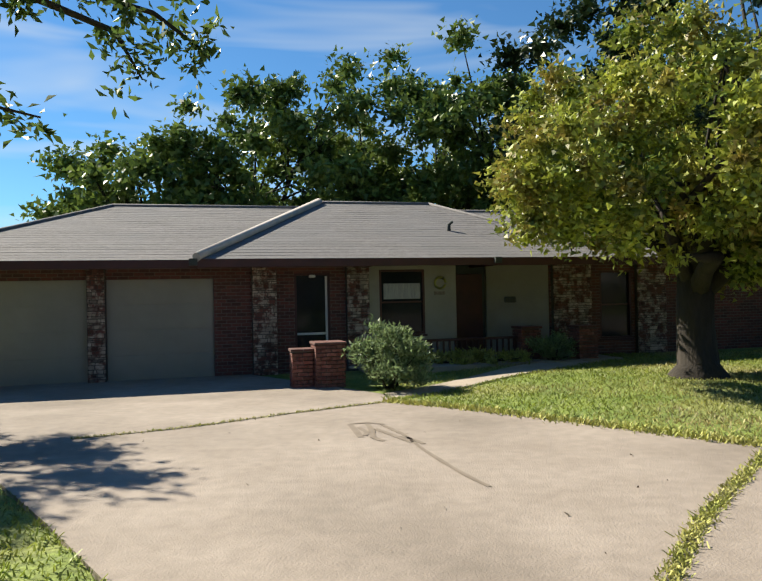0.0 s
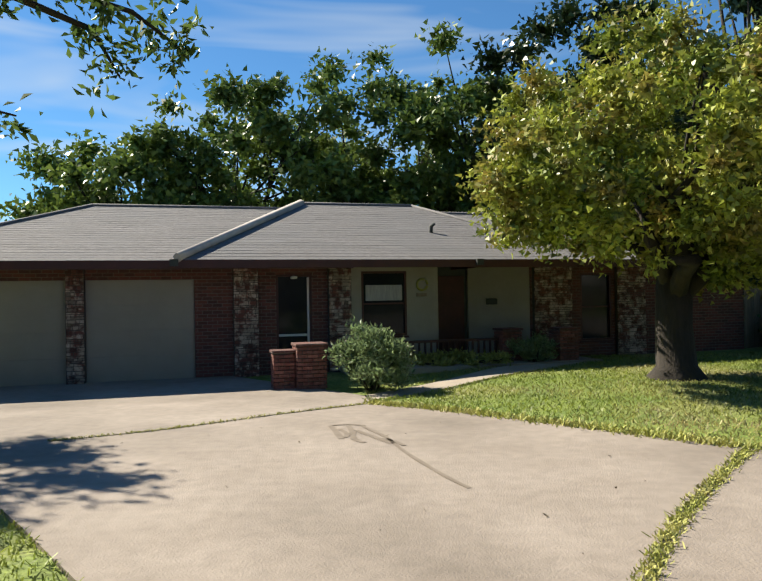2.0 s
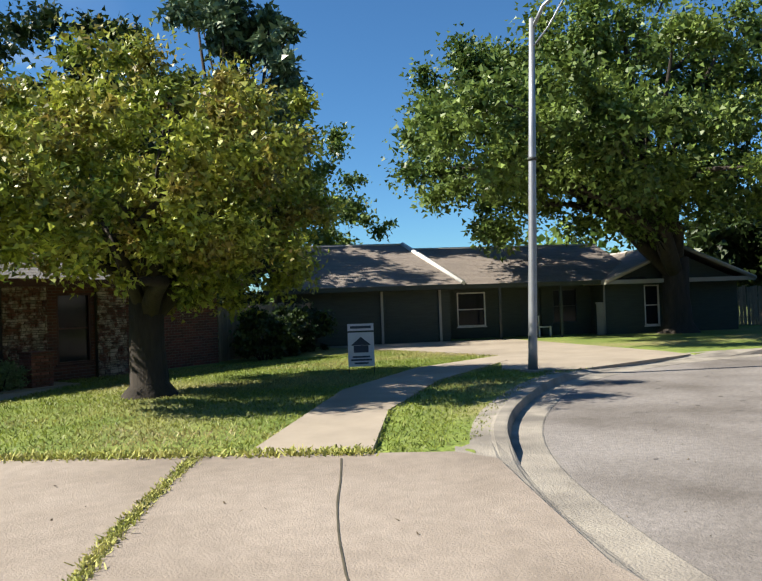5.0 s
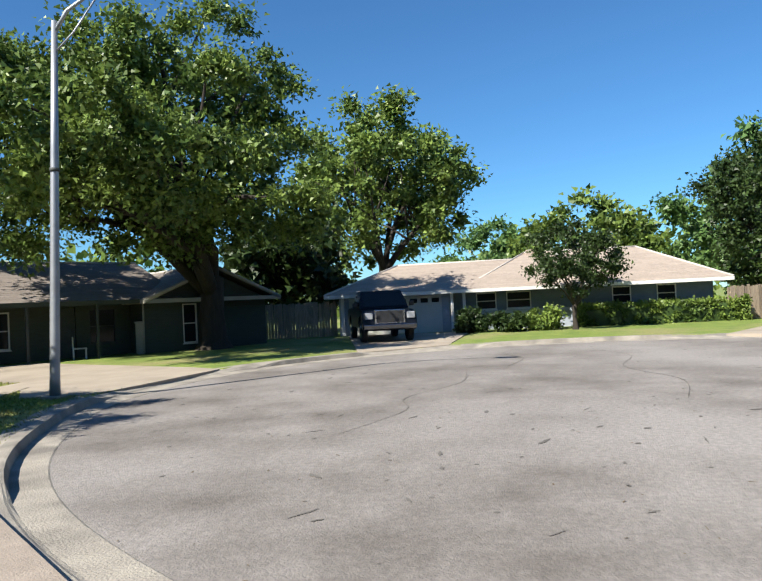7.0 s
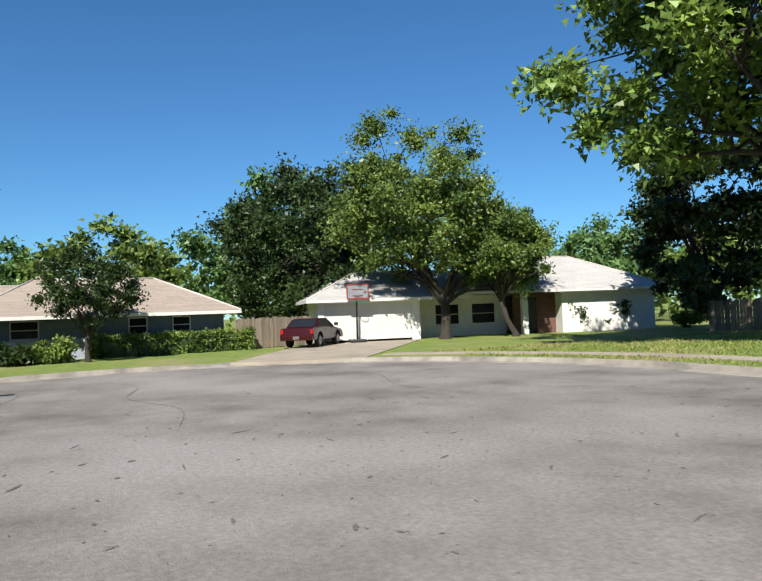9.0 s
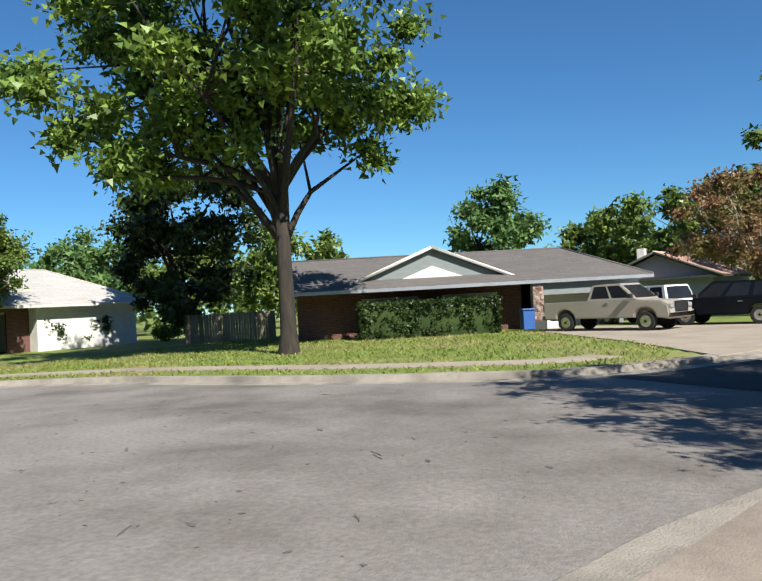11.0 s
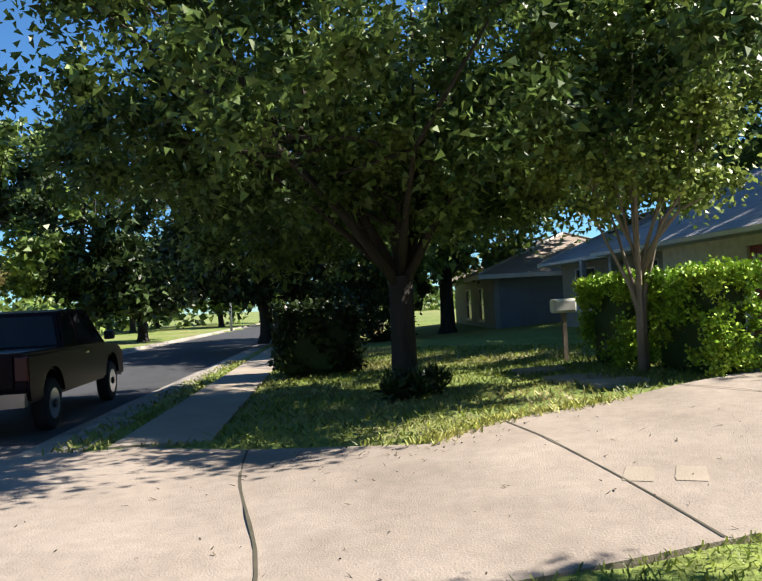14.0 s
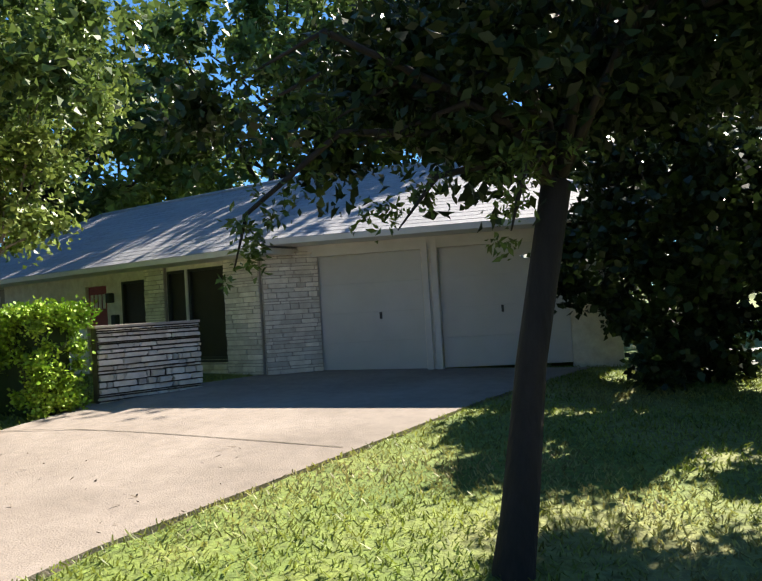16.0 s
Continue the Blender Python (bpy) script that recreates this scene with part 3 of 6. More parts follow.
def kerb_section(x, y):
    h = kerb_h(x, y)
    return [(0.0, -0.113), (0.02, -0.105), (0.40, -0.095), (0.44, -0.085 + 0.115 * h), (0.47, -0.068 + 0.103 * h), (0.60, -0.04 + 0.08 * h), (0.64, -0.02 + 0.05 * h), (1.05, 0.004), (1.06, -0.2)]


strip("kerb", kerb_section, "kerb", "weathered concrete kerb and gutter")


def verge_section(x, y):
    z = 0.016 if kerb_h(x, y) > 0.99 else -0.06
    return [(0.655, z - 0.03), (0.66, z), (1.15, z - 0.003), (1.2, -0.1)]


strip("verge", verge_section, "grass", "narrow strip of lawn behind the kerb")
i0 = min(range(len(ROAD)), key=lambda i: math.hypot(ROAD[i][0] - 24.0, ROAD[i][1] + 9.3))
i1 = min(range(len(ROAD)), key=lambda i: math.hypot(ROAD[i][0] - 0.6, ROAD[i][1] + 17.9))
WALK_E = []
for d in (2.25, 3.45):
    side = []
    for i in range(i0, i1):
        ra, rb = ROAD[max(i - 1, 0)], ROAD[min(i + 1, len(ROAD) - 1)]
        rt = Vector((rb[0] - ra[0], rb[1] - ra[1])).normalized()
        side.append((ROAD[i][0] - rt.y * d, ROAD[i][1] + rt.x * d))
    WALK_E += side if d < 3 else side[::-1]
strip("pavement", lambda x, y: [(2.3, -0.05), (2.3, 0.02), (3.4, 0.02), (3.4, -0.05)], "concrete2", "curved concrete footpath between lawn strips", lo=i0, hi=i1)


# ---- house builders ----
def wall_run(x0, x1, y0, y1, h, holes=(), z0=0.0):
    """A wall along x with rectangular openings (xa, xb, za, zb) right through it."""
    bm = bmesh.new()
    cuts = sorted({x0, x1, *[v for a in holes for v in a[:2]]})
    rise = sorted({z0, h, *[v for a in holes for v in a[2:] if z0 < v < h]})
    for a, b in zip(cuts, cuts[1:]):
        for c, d in zip(rise, rise[1:]):
            if not any(q[0] <= a + 1e-6 and q[1] >= b - 1e-6 and q[2] <= c + 1e-6 and q[3] >= d - 1e-6 for q in holes):
                box(a, b, y0, y1, c, d, bm=bm)
    bmesh.ops.remove_doubles(bm, verts=bm.verts[:], dist=1e-5)
    seen = {}
    for f in bm.faces:
        seen.setdefault(tuple(round(v, 4) for v in f.calc_center_median()), []).append(f)
    inner = [f for group in seen.values() if len(group) > 1 for f in group]
    bmesh.ops.delete(bm, geom=inner, context='FACES')
    return bm


def courses(quad, rng, bm, row=0.21, lift=0.006):
    """Shingle courses over a sloping quad a, b (eave), c, d (ridge), each broken into pieces."""
    a, b, c, d = [Vector(p) for p in quad]
    nrm = (b - a).cross(d - a).normalized()
    if nrm.z < 0:
        nrm = -nrm
    k = max(1, int(((a + b) / 2 - (c + d) / 2).length / row))
    for i in range(k):
        t0, t1 = i / k, (i + 1.06) / k
        l0, r0, l1, r1 = a.lerp(d, t0), b.lerp(c, t0), a.lerp(d, min(t1, 1)), b.lerp(c, min(t1, 1))
        w = (r0 - l0).length
        n = max(1, int(w / 1.1))
        ts = sorted([0.0, 1.0] + [min(0.995, max(0.005, (j + rng.random() * 0.6) / n)) for j in range(1, n)])
        for s0, s1 in zip(ts, ts[1:]):
            up = nrm * (lift * (0.8 + 0.4 * rng.random()))
            p = [l0.lerp(r0, s0) + up, l0.lerp(r0, s1) + up, l1.lerp(r1, s1) + nrm * 0.002, l1.lerp(r1, s0) + nrm * 0.002, l0.lerp(r0, s0), l0.lerp(r0, s1)]
            v = [bm.verts.new(q) for q in p]
            bm.faces.new(v[:4])
            bm.faces.new((v[4], v[5], v[1], v[0]))


def roof(parent, x0, x1, y0, y1, z, rise, shingle, fascia, hip_l=True, hip_r=True, seed=1, hip_len=None, soffit="trim_red", gable="cream", cap="ridge", barge=True, deep=0.17):
    """A hipped or gabled roof over the eave rectangle, with courses, ridge caps, fascia boards and a soffit."""
    rng = random.Random(seed)
    ym, half = (y0 + y1) / 2, (y1 - y0) / 2
    hl = hip_len or half
    ra, rb = (x0 + (hl if hip_l else 0), ym, z + rise), (x1 - (hl if hip_r else 0), ym, z + rise)
    c = [(x0, y0, z), (x1, y0, z), (x1, y1, z), (x0, y1, z)]
    bm = bmesh.new()
    courses((c[0], c[1], rb, ra), rng, bm)
    courses((c[2], c[3], ra, rb), rng, bm)
    if hip_l:
        courses((c[3], c[0], ra, ra), rng, bm)
    if hip_r:
        courses((c[1], c[2], rb, rb), rng, bm)
    deck = bmesh.new()
    dv = [deck.verts.new(Vector(q) - Vector((0, 0, 0.012))) for q in (*c, ra, rb)]
    for f in [(0, 1, 5, 4), (2, 3, 4, 5), (3, 2, 1, 0)] + ([(3, 0, 4)] if hip_l else []) + ([(1, 2, 5)] if hip_r else []):
        deck.faces.new([dv[k] for k in f])
    r = part("roof", deck, shingle, parent)
    tagged(part("shingles", bm, shingle, r), kind="stuff")
    part("soffit", box(x0 + 0.03, x1 - 0.03, y0 + 0.03, y1 - 0.03, z - 0.10, z - 0.06), soffit, r)
    for nm, bb in (("fascia", (x0, x1, y0 - 0.02, y0 + 0.03, z - deep, z - 0.005)), ("fascia", (x0, x1, y1 - 0.03, y1 + 0.02, z - deep, z - 0.005)),
                   ("fascia", (x0 - 0.02, x0 + 0.03, y0, y1, z - deep, z - 0.005)), ("fascia", (x1 - 0.03, x1 + 0.02, y0, y1, z - deep, z - 0.005))):
        part(nm, box(*bb), fascia, r)
    for p, q in ([(ra, rb)] + ([(c[0], ra), (c[3], ra)] if hip_l else []) + ([(c[1], rb), (c[2], rb)] if hip_r else [])):
        up = Vector((0, 0, 0.03))
        part("ridge_cap", tube([Vector(p) + up * 0.4, Vector(q) + up * 0.4], [0.055, 0.055], 6), cap, r)
    for on, x, s in ((hip_l, x0 + 0.55, 1), (hip_r, x1 - 0.55, -1)):
        if not on:
            bm = bmesh.new()
            v = [bm.verts.new(p) for p in ((x, y0 + 0.5, z - 0.05), (x, y1 - 0.5, z - 0.05), (x, ym, z + rise * (half - 0.5) / half - 0.02))]
            w = [bm.verts.new(Vector(q.co) + Vector((0.12 * s, 0, 0))) for q in v]
            bm.faces.new(v), bm.faces.new(w[::-1])
            for i in range(3):
                bm.faces.new((v[i], w[i], w[(i + 1) % 3], v[(i + 1) % 3]))
            part("gable_wall", bm, gable, parent)
            for ya, yb in ((y0, ym), (y1, ym)) if barge else ():
                part("barge_board", tube([(x - 0.55 * s, ya, z - 0.08), (x - 0.55 * s, yb, z + rise - 0.08)], [0.09, 0.09], 4), fascia, r)
    return r


def garage_door(parent, x0, x1, z1, y, material, rows=4, z0=0.0):
    d = part("garage_door", box(x0, x1, y + 0.03, y + 0.07, z0, z1), material, parent)
    h = (z1 - z0) / rows
    for i in range(rows):
        part("door_panel", box(x0 + 0.01, x1 - 0.01, y + 0.01, y + 0.035, z0 + i * h + 0.001, z0 + (i + 1) * h - 0.001, 0.002), material, d)
    return d


def window(parent, x0, x1, z0, z1, y, frame_m="trim_white", glass="glass_dark", bars=1, depth=0.08):
    w = part("window", box(x0 + 0.03, x1 - 0.03, y + depth * 0.5, y + depth * 0.5 + 0.02, z0 + 0.03, z1 - 0.03), glass, parent)
    f = 0.05
    for bb in ((x0, x0 + f, z0, z1), (x1 - f, x1, z0, z1), (x0 + f, x1 - f, z0, z0 + f), (x0 + f, x1 - f, z1 - f, z1)):
        part("window_frame", box(bb[0], bb[1], y - 0.025, y + depth, bb[2], bb[3]), frame_m, w)
    if bars:
        zm = (z0 + z1) / 2
        part("meeting_rail", box(x0 + f, x1 - f, y + 0.0, y + depth * 0.45, zm - 0.02, zm + 0.02), frame_m, w)
    part("sill", box(x0 - 0.04, x1 + 0.04, y - 0.06, y + 0.02, z0 - 0.05, z0 - 0.003, 0.006), frame_m, w)
    return w


def brick_mesh(sx, sy, sz, j=0.006):
    bm = box(-sx / 2, sx / 2, -sy / 2, sy / 2, -sz / 2, sz / 2, 0.0)
    bmesh.ops.bevel(bm, geom=bm.edges[:], offset=min(sx, sz) * 0.06, segments=1, affect='EDGES')
    me = bpy.data.meshes.new("brick")
    bm.to_mesh(me)
    bm.free()
    return me


def masonry(parent, x0, x1, z0, z1, y, material, bw=0.22, bh=0.075, seed=1, deep=0.03, name="brick", rough=0.0, along="x", skip=None):
    """Courses of separate bricks or stones on a wall face."""
    rng = random.Random(seed)
    kinds = []
    for k in range(6):
        me = brick_mesh(1, 1, 1)
        for v in me.vertices:
            v.co += Vector((rng.uniform(-1, 1), rng.uniform(-1, 1), rng.uniform(-1, 1))) * rough * 0.12
        me.materials.append(M[material])
        kinds.append(me)
    z, row, gap = z0, 0, 0.024 if rough > 0.6 else 0.014
    while z < z1 - 0.02:
        h = bh * (1 + rng.uniform(-rough, rough)) if rough else bh
        h = min(h, z1 - z)
        x = x0 - (bw / 2 if row % 2 and not rough else rng.random() * bw * (1 if rough else 0))
        while x < x1 - 0.02:
            w = bw * (1 + rng.uniform(-rough, rough) * 1.4) if rough else bw
            a, b = max(x, x0), min(x + w, x1)
            if b - a > 0.03 and not (skip and skip((a + b) / 2, z + h / 2)):
                o = new(name, kinds[rng.randrange(6)])
                o.parent = parent
                d = deep * (1 + rng.uniform(-0.4, 0.6) * (rough > 0))
                if along == "x":
                    o.location, o.scale = ((a + b) / 2, y - d / 2 + 0.01, z + h / 2), (b - a - gap, d + 0.02, h - gap)
                else:
                    o.location, o.scale = (y + (-d / 2 + 0.01), (a + b) / 2, z + h / 2), (d + 0.02, b - a - 0.010, h - 0.010)
            x += w
        z += h
        row += 1


# ---- houses ----
def absorb(house, wing):
    """Make the parts of a wing that was built in its own frame parts of the house."""
    k = house.matrix_world.inverted() @ wing.matrix_world
    for o in list(wing.children):
        o.parent = house
        o.matrix_basis = k @ o.matrix_basis
    bpy.data.objects.remove(wing)


# brick house
A = thing("brick_house", pose(-3.66, 15.9, 0, 0, 0, 15), "low red brick house with stone piers and grey shingles", "house")
part("wall", wall_run(-5.6, 1.8, 0, 0.25, 2.35, [(-4.67, -2.49, -0.1, 2.03), (-2.13, 0.05, -0.1, 2.03)], -0.1), "brick_dark", A)
garage_door(A, -4.67, -2.49, 2.03, 0.06, "door_beige", z0=-0.1)
garage_door(A, -2.13, 0.05, 2.03, 0.06, "door_beige", z0=-0.1)
part("wall", wall_run(1.8, 3.5, 0.0, 0.25, 2.35, [(1.8, 2.6, 0.05, 2.12)], -0.1), "brick_dark", A)
window(A, 1.8, 2.6, 0.05, 2.12, 0.05, "trim_red", "glass_dark", 0)
part("screen_rail", box(1.86, 2.54, 0.05, 0.08, 0.74, 0.79), "trim_white", A, "white rail of a storm door")
part("screen_stile", box(2.50, 2.545, 0.045, 0.08, 0.1, 2.05), "trim_white", A)
part("wall", wall_run(3.5, 5.6, 0.0, 0.2, 2.35, [(3.75, 4.84, 0.68, 2.18)], -0.1), "cream", A, "cream panelled wall")
wd = window(A, 3.75, 4.84, 0.68, 2.18, 0.02, "trim_red", "glass_dark", 1)
part("curtain", box(3.86, 4.74, 0.13, 0.15, 0.75, 1.36), "curtain", wd, "sheer white half curtain")
part("blind", box(3.86, 4.74, 0.03, 0.045, 1.50, 1.86), "curtain", wd, "pale lowered blind")
# recess back wall, coloured darker than the cream walls beside it
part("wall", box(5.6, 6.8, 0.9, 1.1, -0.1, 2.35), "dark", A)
part("front_door", box(5.75, 6.65, 0.84, 0.90, 0.0, 2.08, 0.01), "trim_red", A, "dark maroon front door in a deep porch")
part("wall", prism([(6.74, 1.0), (6.74, 0.8), (8.06, 0.05), (8.06, 0.25)], -0.1, 2.35), "cream", A)
part("wall", box(5.58, 5.7, 0.2, 0.95, -0.1, 2.35), "cream", A)
part("wall", wall_run(8.06, 14.5, 0.0, 0.25, 2.35, [(9.45, 10.35, 0.4, 2.1)], -0.1), "brick_dark", A)
window(A, 9.45, 10.35, 0.4, 2.1, 0.03, "trim_red", "glass_dark", 1)
part("wall", box(14.3, 14.5, 0.25, 8, -0.1, 2.35), "brick_dark", A)
part("wall", box(-5.6, -5.4, 0.25, 8.5, -0.1, 2.35), "brick_dark", A)
part("wall", box(-5.6, 14.5, 8.5, 8.7, -0.1, 2.35), "brick_dark", A)
part("porch_light", box(2.12, 2.26, -0.12, 0.0, 2.02, 2.08, 0.02), "trim_white", A)
part("wreath", tube([(5.22 + 0.13 * math.cos(a * 0.4), -0.03, 1.86 + 0.13 * math.sin(a * 0.4)) for a in range(16)], [0.03] * 16, 6), "weed", A, "small dried wreath on the wall")
part("number_board", box(5.08, 5.34, -0.03, 0.0, 1.58, 1.66, 0.005), "wood", A)
part("number_plaque", box(7.05, 7.35, 0.38, 0.43, 1.35, 1.5, 0.02), "dark", A, "dark house-number plaque")
roof(A, -6.3, 3.4, -0.62, 9.4, 2.40, 1.72, "shingle_a", "trim_red", True, False, 3, 3.9, cap="shingle_a")
roof(A, -0.30, 9.8, -0.72, 8.9, 2.41, 1.83, "shingle_a", "trim_red", True, True, 4, 3.4, cap="shingle_a")
roof(A, 6.35, 15.1, -0.70, 8.6, 2.40, 1.62, "shingle_a", "trim_red", False, True, 5, 3.4, gable="brick_dark", cap="shingle_a")
# hip cap: sunlight it catches is put in as a paler colour
part("pale_hip_strip", tube([(-0.30, -0.76, 2.45), (3.12, 4.07, 4.28)], [0.10, 0.10], 6), "ridge", A, "hip cap strip coloured pale for the sun it catches")
for vx, vy, vz in ((6.0, 1.4, 3.25), (7.5, 1.3, 3.15)):
    part("vent_pipe", tube([(vx, vy, vz - 0.2), (vx, vy, vz + 0.12), (vx + 0.1, vy, vz + 0.2)], [0.05, 0.05, 0.04], 8), "dark", A)
part("porch_floor", box(3.2, 9.2, -1.3, 1.0, -0.1, 0.04), "concrete2", A)
for pn, bb in (("gutter_box", (-0.45, -0.28, -0.80, -0.70, 2.28, 2.42)), ("gutter_box", (6.28, 6.44, -0.83, -0.73, 2.28, 2.42))):
    part(pn, box(*bb), "dark", A)

# green house
B = thing("green_house", pose(16.3, 22.6, 0, 0, 0, -33), "long dark green house with brown shingles and white trim", "house")
part("wall", wall_run(-1.5, 5.0, 0, 0.2, 2.2, [(0.3, 2.25, -0.1, 2.03), (2.45, 4.55, -0.1, 2.03)], -0.1), "green_dark", B)
garage_door(B, 0.3, 2.25, 2.03, 0.05, "green_dark")
garage_door(B, 2.45, 4.55, 2.03, 0.05, "green_dark")
for x in (2.25, 4.55):
    part("door_trim", box(x, x + 0.1, -0.03, 0.02, 0, 2.03), "cream", B)
part("wall", wall_run(5.0, 11.4, 1.3, 1.5, 2.2, [(5.6, 6.8, 0.5, 1.9), (8.3, 9.2, -0.1, 2.0), (9.7, 10.8, 0.5, 1.9)], -0.1), "green_dark", B)
window(B, 5.6, 6.8, 0.5, 1.9, 1.33, "trim_white")
window(B, 9.7, 10.8, 0.5, 1.9, 1.33, "dark")
part("front_door", box(8.32, 9.18, 1.36, 1.42, 0, 1.98), "dark", B)
part("wall", box(4.9, 5.0, 0.1, 1.4, -0.1, 2.2), "green_dark", B)
part("wall", wall_run(11.4, 17.2, 0, 0.2, 2.2, [(13.1, 13.75, 0.3, 1.95), (13.95, 14.5, 0.3, 1.95)], -0.1), "green_dark", B)
window(B, 13.1, 13.75, 0.3, 1.95, 0.02, "trim_white")
window(B, 13.95, 14.5, 0.3, 1.95, 0.02, "trim_white")
for bb in ((11.4, 11.6, 0.2, 8), (17.0, 17.2, 0.2, 8), (-1.5, -1.3, 0.2, 8)):
    part("wall", box(*bb, -0.1, 2.2), "green_dark", B)
part("wall", box(-1.5, 17.2, 8, 8.2, -0.1, 2.2), "green_dark", B)
for x in (6.9, 9.4):
    part("porch_post", box(x, x + 0.1, -0.3, -0.2, 0, 2.2), "dark", B)
roof(B, -2.2, 5.4, -0.6, 8.8, 2.22, 1.95, "shingle_b", "green_dark", True, True, 7, 1.6, soffit="dark")
roof(B, 3.4, 13.0, -0.4, 8.8, 2.20, 1.75, "shingle_b", "green_dark", False, False, 8, soffit="dark", gable="green_dark")
part("pale_hip_strip", tube([(3.85, 4.1, 4.2), (5.42, -0.62, 2.26)], [0.10, 0.10], 6), "trim_white", B, "white strip along the hip")
Bg = thing("wing", pose(16.3, 22.6, 0, 0, 0, -33) @ pose(14.3, 3.8, 0, 0, 0, -90), "", "")
roof(Bg, -3.6, 4.6, -3.2, 3.2, 2.18, 1.35, "shingle_b", "cream", False, False, 9, soffit="dark", gable="green_dark")
absorb(B, Bg)
part("downpipe", tube([(11.35, -0.1, 2.1), (11.35, -0.06, 1.0), (11.35, -0.06, 0.05)], [0.04, 0.04, 0.04], 6), "cream", B)

# pale house with the tan roof
C = thing("pale_blue_house", pose(34.9, 11.0, 0, 0, 0, -84), "low pale blue house with a tan shingle roof", "house")
part("wall", wall_run(0.0, 5.6, 0, 0.2, 2.0, [(0.5, 2.6, -0.2, 1.85), (2.95, 5.2, -0.2, 1.85)], -0.2), "blue_white", C)
garage_door(C, 0.5, 2.6, 1.85, 0.05, "door_white")
g2 = garage_door(C, 2.95, 5.2, 1.85, 0.05, "door_white")
for i in range(4):
    part("door_light", box(3.05 + i * 0.55, 3.42 + i * 0.55, 0.045, 0.06, 1.5, 1.72), "glass_dark", g2)
part("wall", wall_run(5.6, 18.2, 0.6, 0.8, 2.0, [(6.9, 7.9, 1.0, 1.85), (8.4, 9.6, 1.0, 1.85), (13.5, 14.4, 1.0, 1.85), (15.6, 16.5, 1.0, 1.85)], -0.2), "blue_dark", C)
part("skirting_wall", box(5.6, 18.2, 0.5, 0.597, -0.2, 0.95), "blue_white", C, "white lower wall")
for a, b in ((6.9, 7.9), (8.4, 9.6), (13.5, 14.4), (15.6, 16.5)):
    window(C, a, b, 1.0, 1.85, 0.62, "trim_white")
for x in (0.15, 5.65, 6.25):
    part("porch_post", box(x, x + 0.14, -0.32, -0.18, -0.1, 1.95), "trim_white", C)
for bb in ((0, 0.2, 0.2, 8), (18.0, 18.2, 0.8, 8), (5.4, 5.6, 0.2, 0.7)):
    part("wall", box(*bb, -0.2, 2.0), "blue_dark", C)
part("wall", box(0, 18.2, 8, 8.2, -0.2, 2.0), "blue_dark", C)
roof(C, -0.6, 10.5, -0.7, 8.8, 2.06, 1.55, "shingle_c", "trim_white", True, False, 11, 3.2, soffit="trim_white", gable="blue_dark")
roof(C, 6.2, 18.9, -0.2, 8.9, 2.06, 1.9, "shingle_c", "trim_white", True, True, 12, 3.4, soffit="trim_white")
part("chimney_pipe", tube([(13.2, 4.5, 3.6), (13.2, 4.5, 4.35), (13.2, 4.5, 4.4)], [0.12, 0.12, 0.17], 10), "trim_white", C)
part("dormer_box", box(9.7, 10.3, 3.9, 4.8, 3.6, 4.1), "shingle_c", C)

# white house
D = thing("white_house", pose(38.8, -12.6, 0.12, 0, 0, -100), "white painted brick house with pale grey shingles", "house")
part("wall", wall_run(0.0, 6.0, 0, 0.2, 2.3, [(0.35, 5.5, -0.2, 2.1)], -0.2), "white_wall", D)
garage_door(D, 0.35, 5.5, 2.1, 0.05, "door_white")
part("wall", box(5.8, 6.0, 0.2, 2.4, -0.2, 2.3), "white_wall", D)
part("wall", wall_run(6.0, 12.3, 2.2, 2.4, 2.4, [(7.6, 9.2, 0.6, 1.9), (10.0, 11.6, 0.6, 1.9)], -0.2), "white_wall", D)
window(D, 7.6, 9.2, 0.6, 1.9, 2.22, "trim_white")
window(D, 10.0, 11.6, 0.6, 1.9, 2.22, "trim_white")
part("wall", wall_run(12.3, 15.1, 0.9, 1.1, 2.5, [(12.9, 13.8, -0.2, 2.15)], -0.2), "brick_dark", D)
part("front_door", box(12.95, 13.75, 0.92, 0.98, 0, 2.1), "dark", D)
part("porch_post", box(12.45, 12.8, -0.1, 0.25, -0.2, 2.5), "trim_white", D)
part("wall", wall_run(15.1, 21.5, 0, 0.2, 2.5, [], -0.2), "white_wall", D)
for bb in ((0, 0.2, 0.2, 8), (21.3, 21.5, 0.2, 8), (15.1, 15.3, 0.2, 1.0)):
    part("wall", box(*bb, -0.2, 2.4), "white_wall", D)
part("wall", box(0, 21.5, 8, 8.2, -0.2, 2.4), "white_wall", D)
roof(D, -0.7, 9.0, -0.7, 8.8, 2.35, 1.75, "shingle_d", "trim_white", True, False, 13, 3.6, soffit="trim_white", gable="white_wall")
roof(D, 7.0, 22.3, -0.7, 8.8, 2.55, 2.3, "shingle_d", "trim_white", True, True, 14, 4.6, soffit="trim_white")
part("chimney_pipe", tube([(16.2, 5.5, 4.2), (16.2, 5.5, 5.2)], [0.12, 0.12], 10), "trim_white", D)

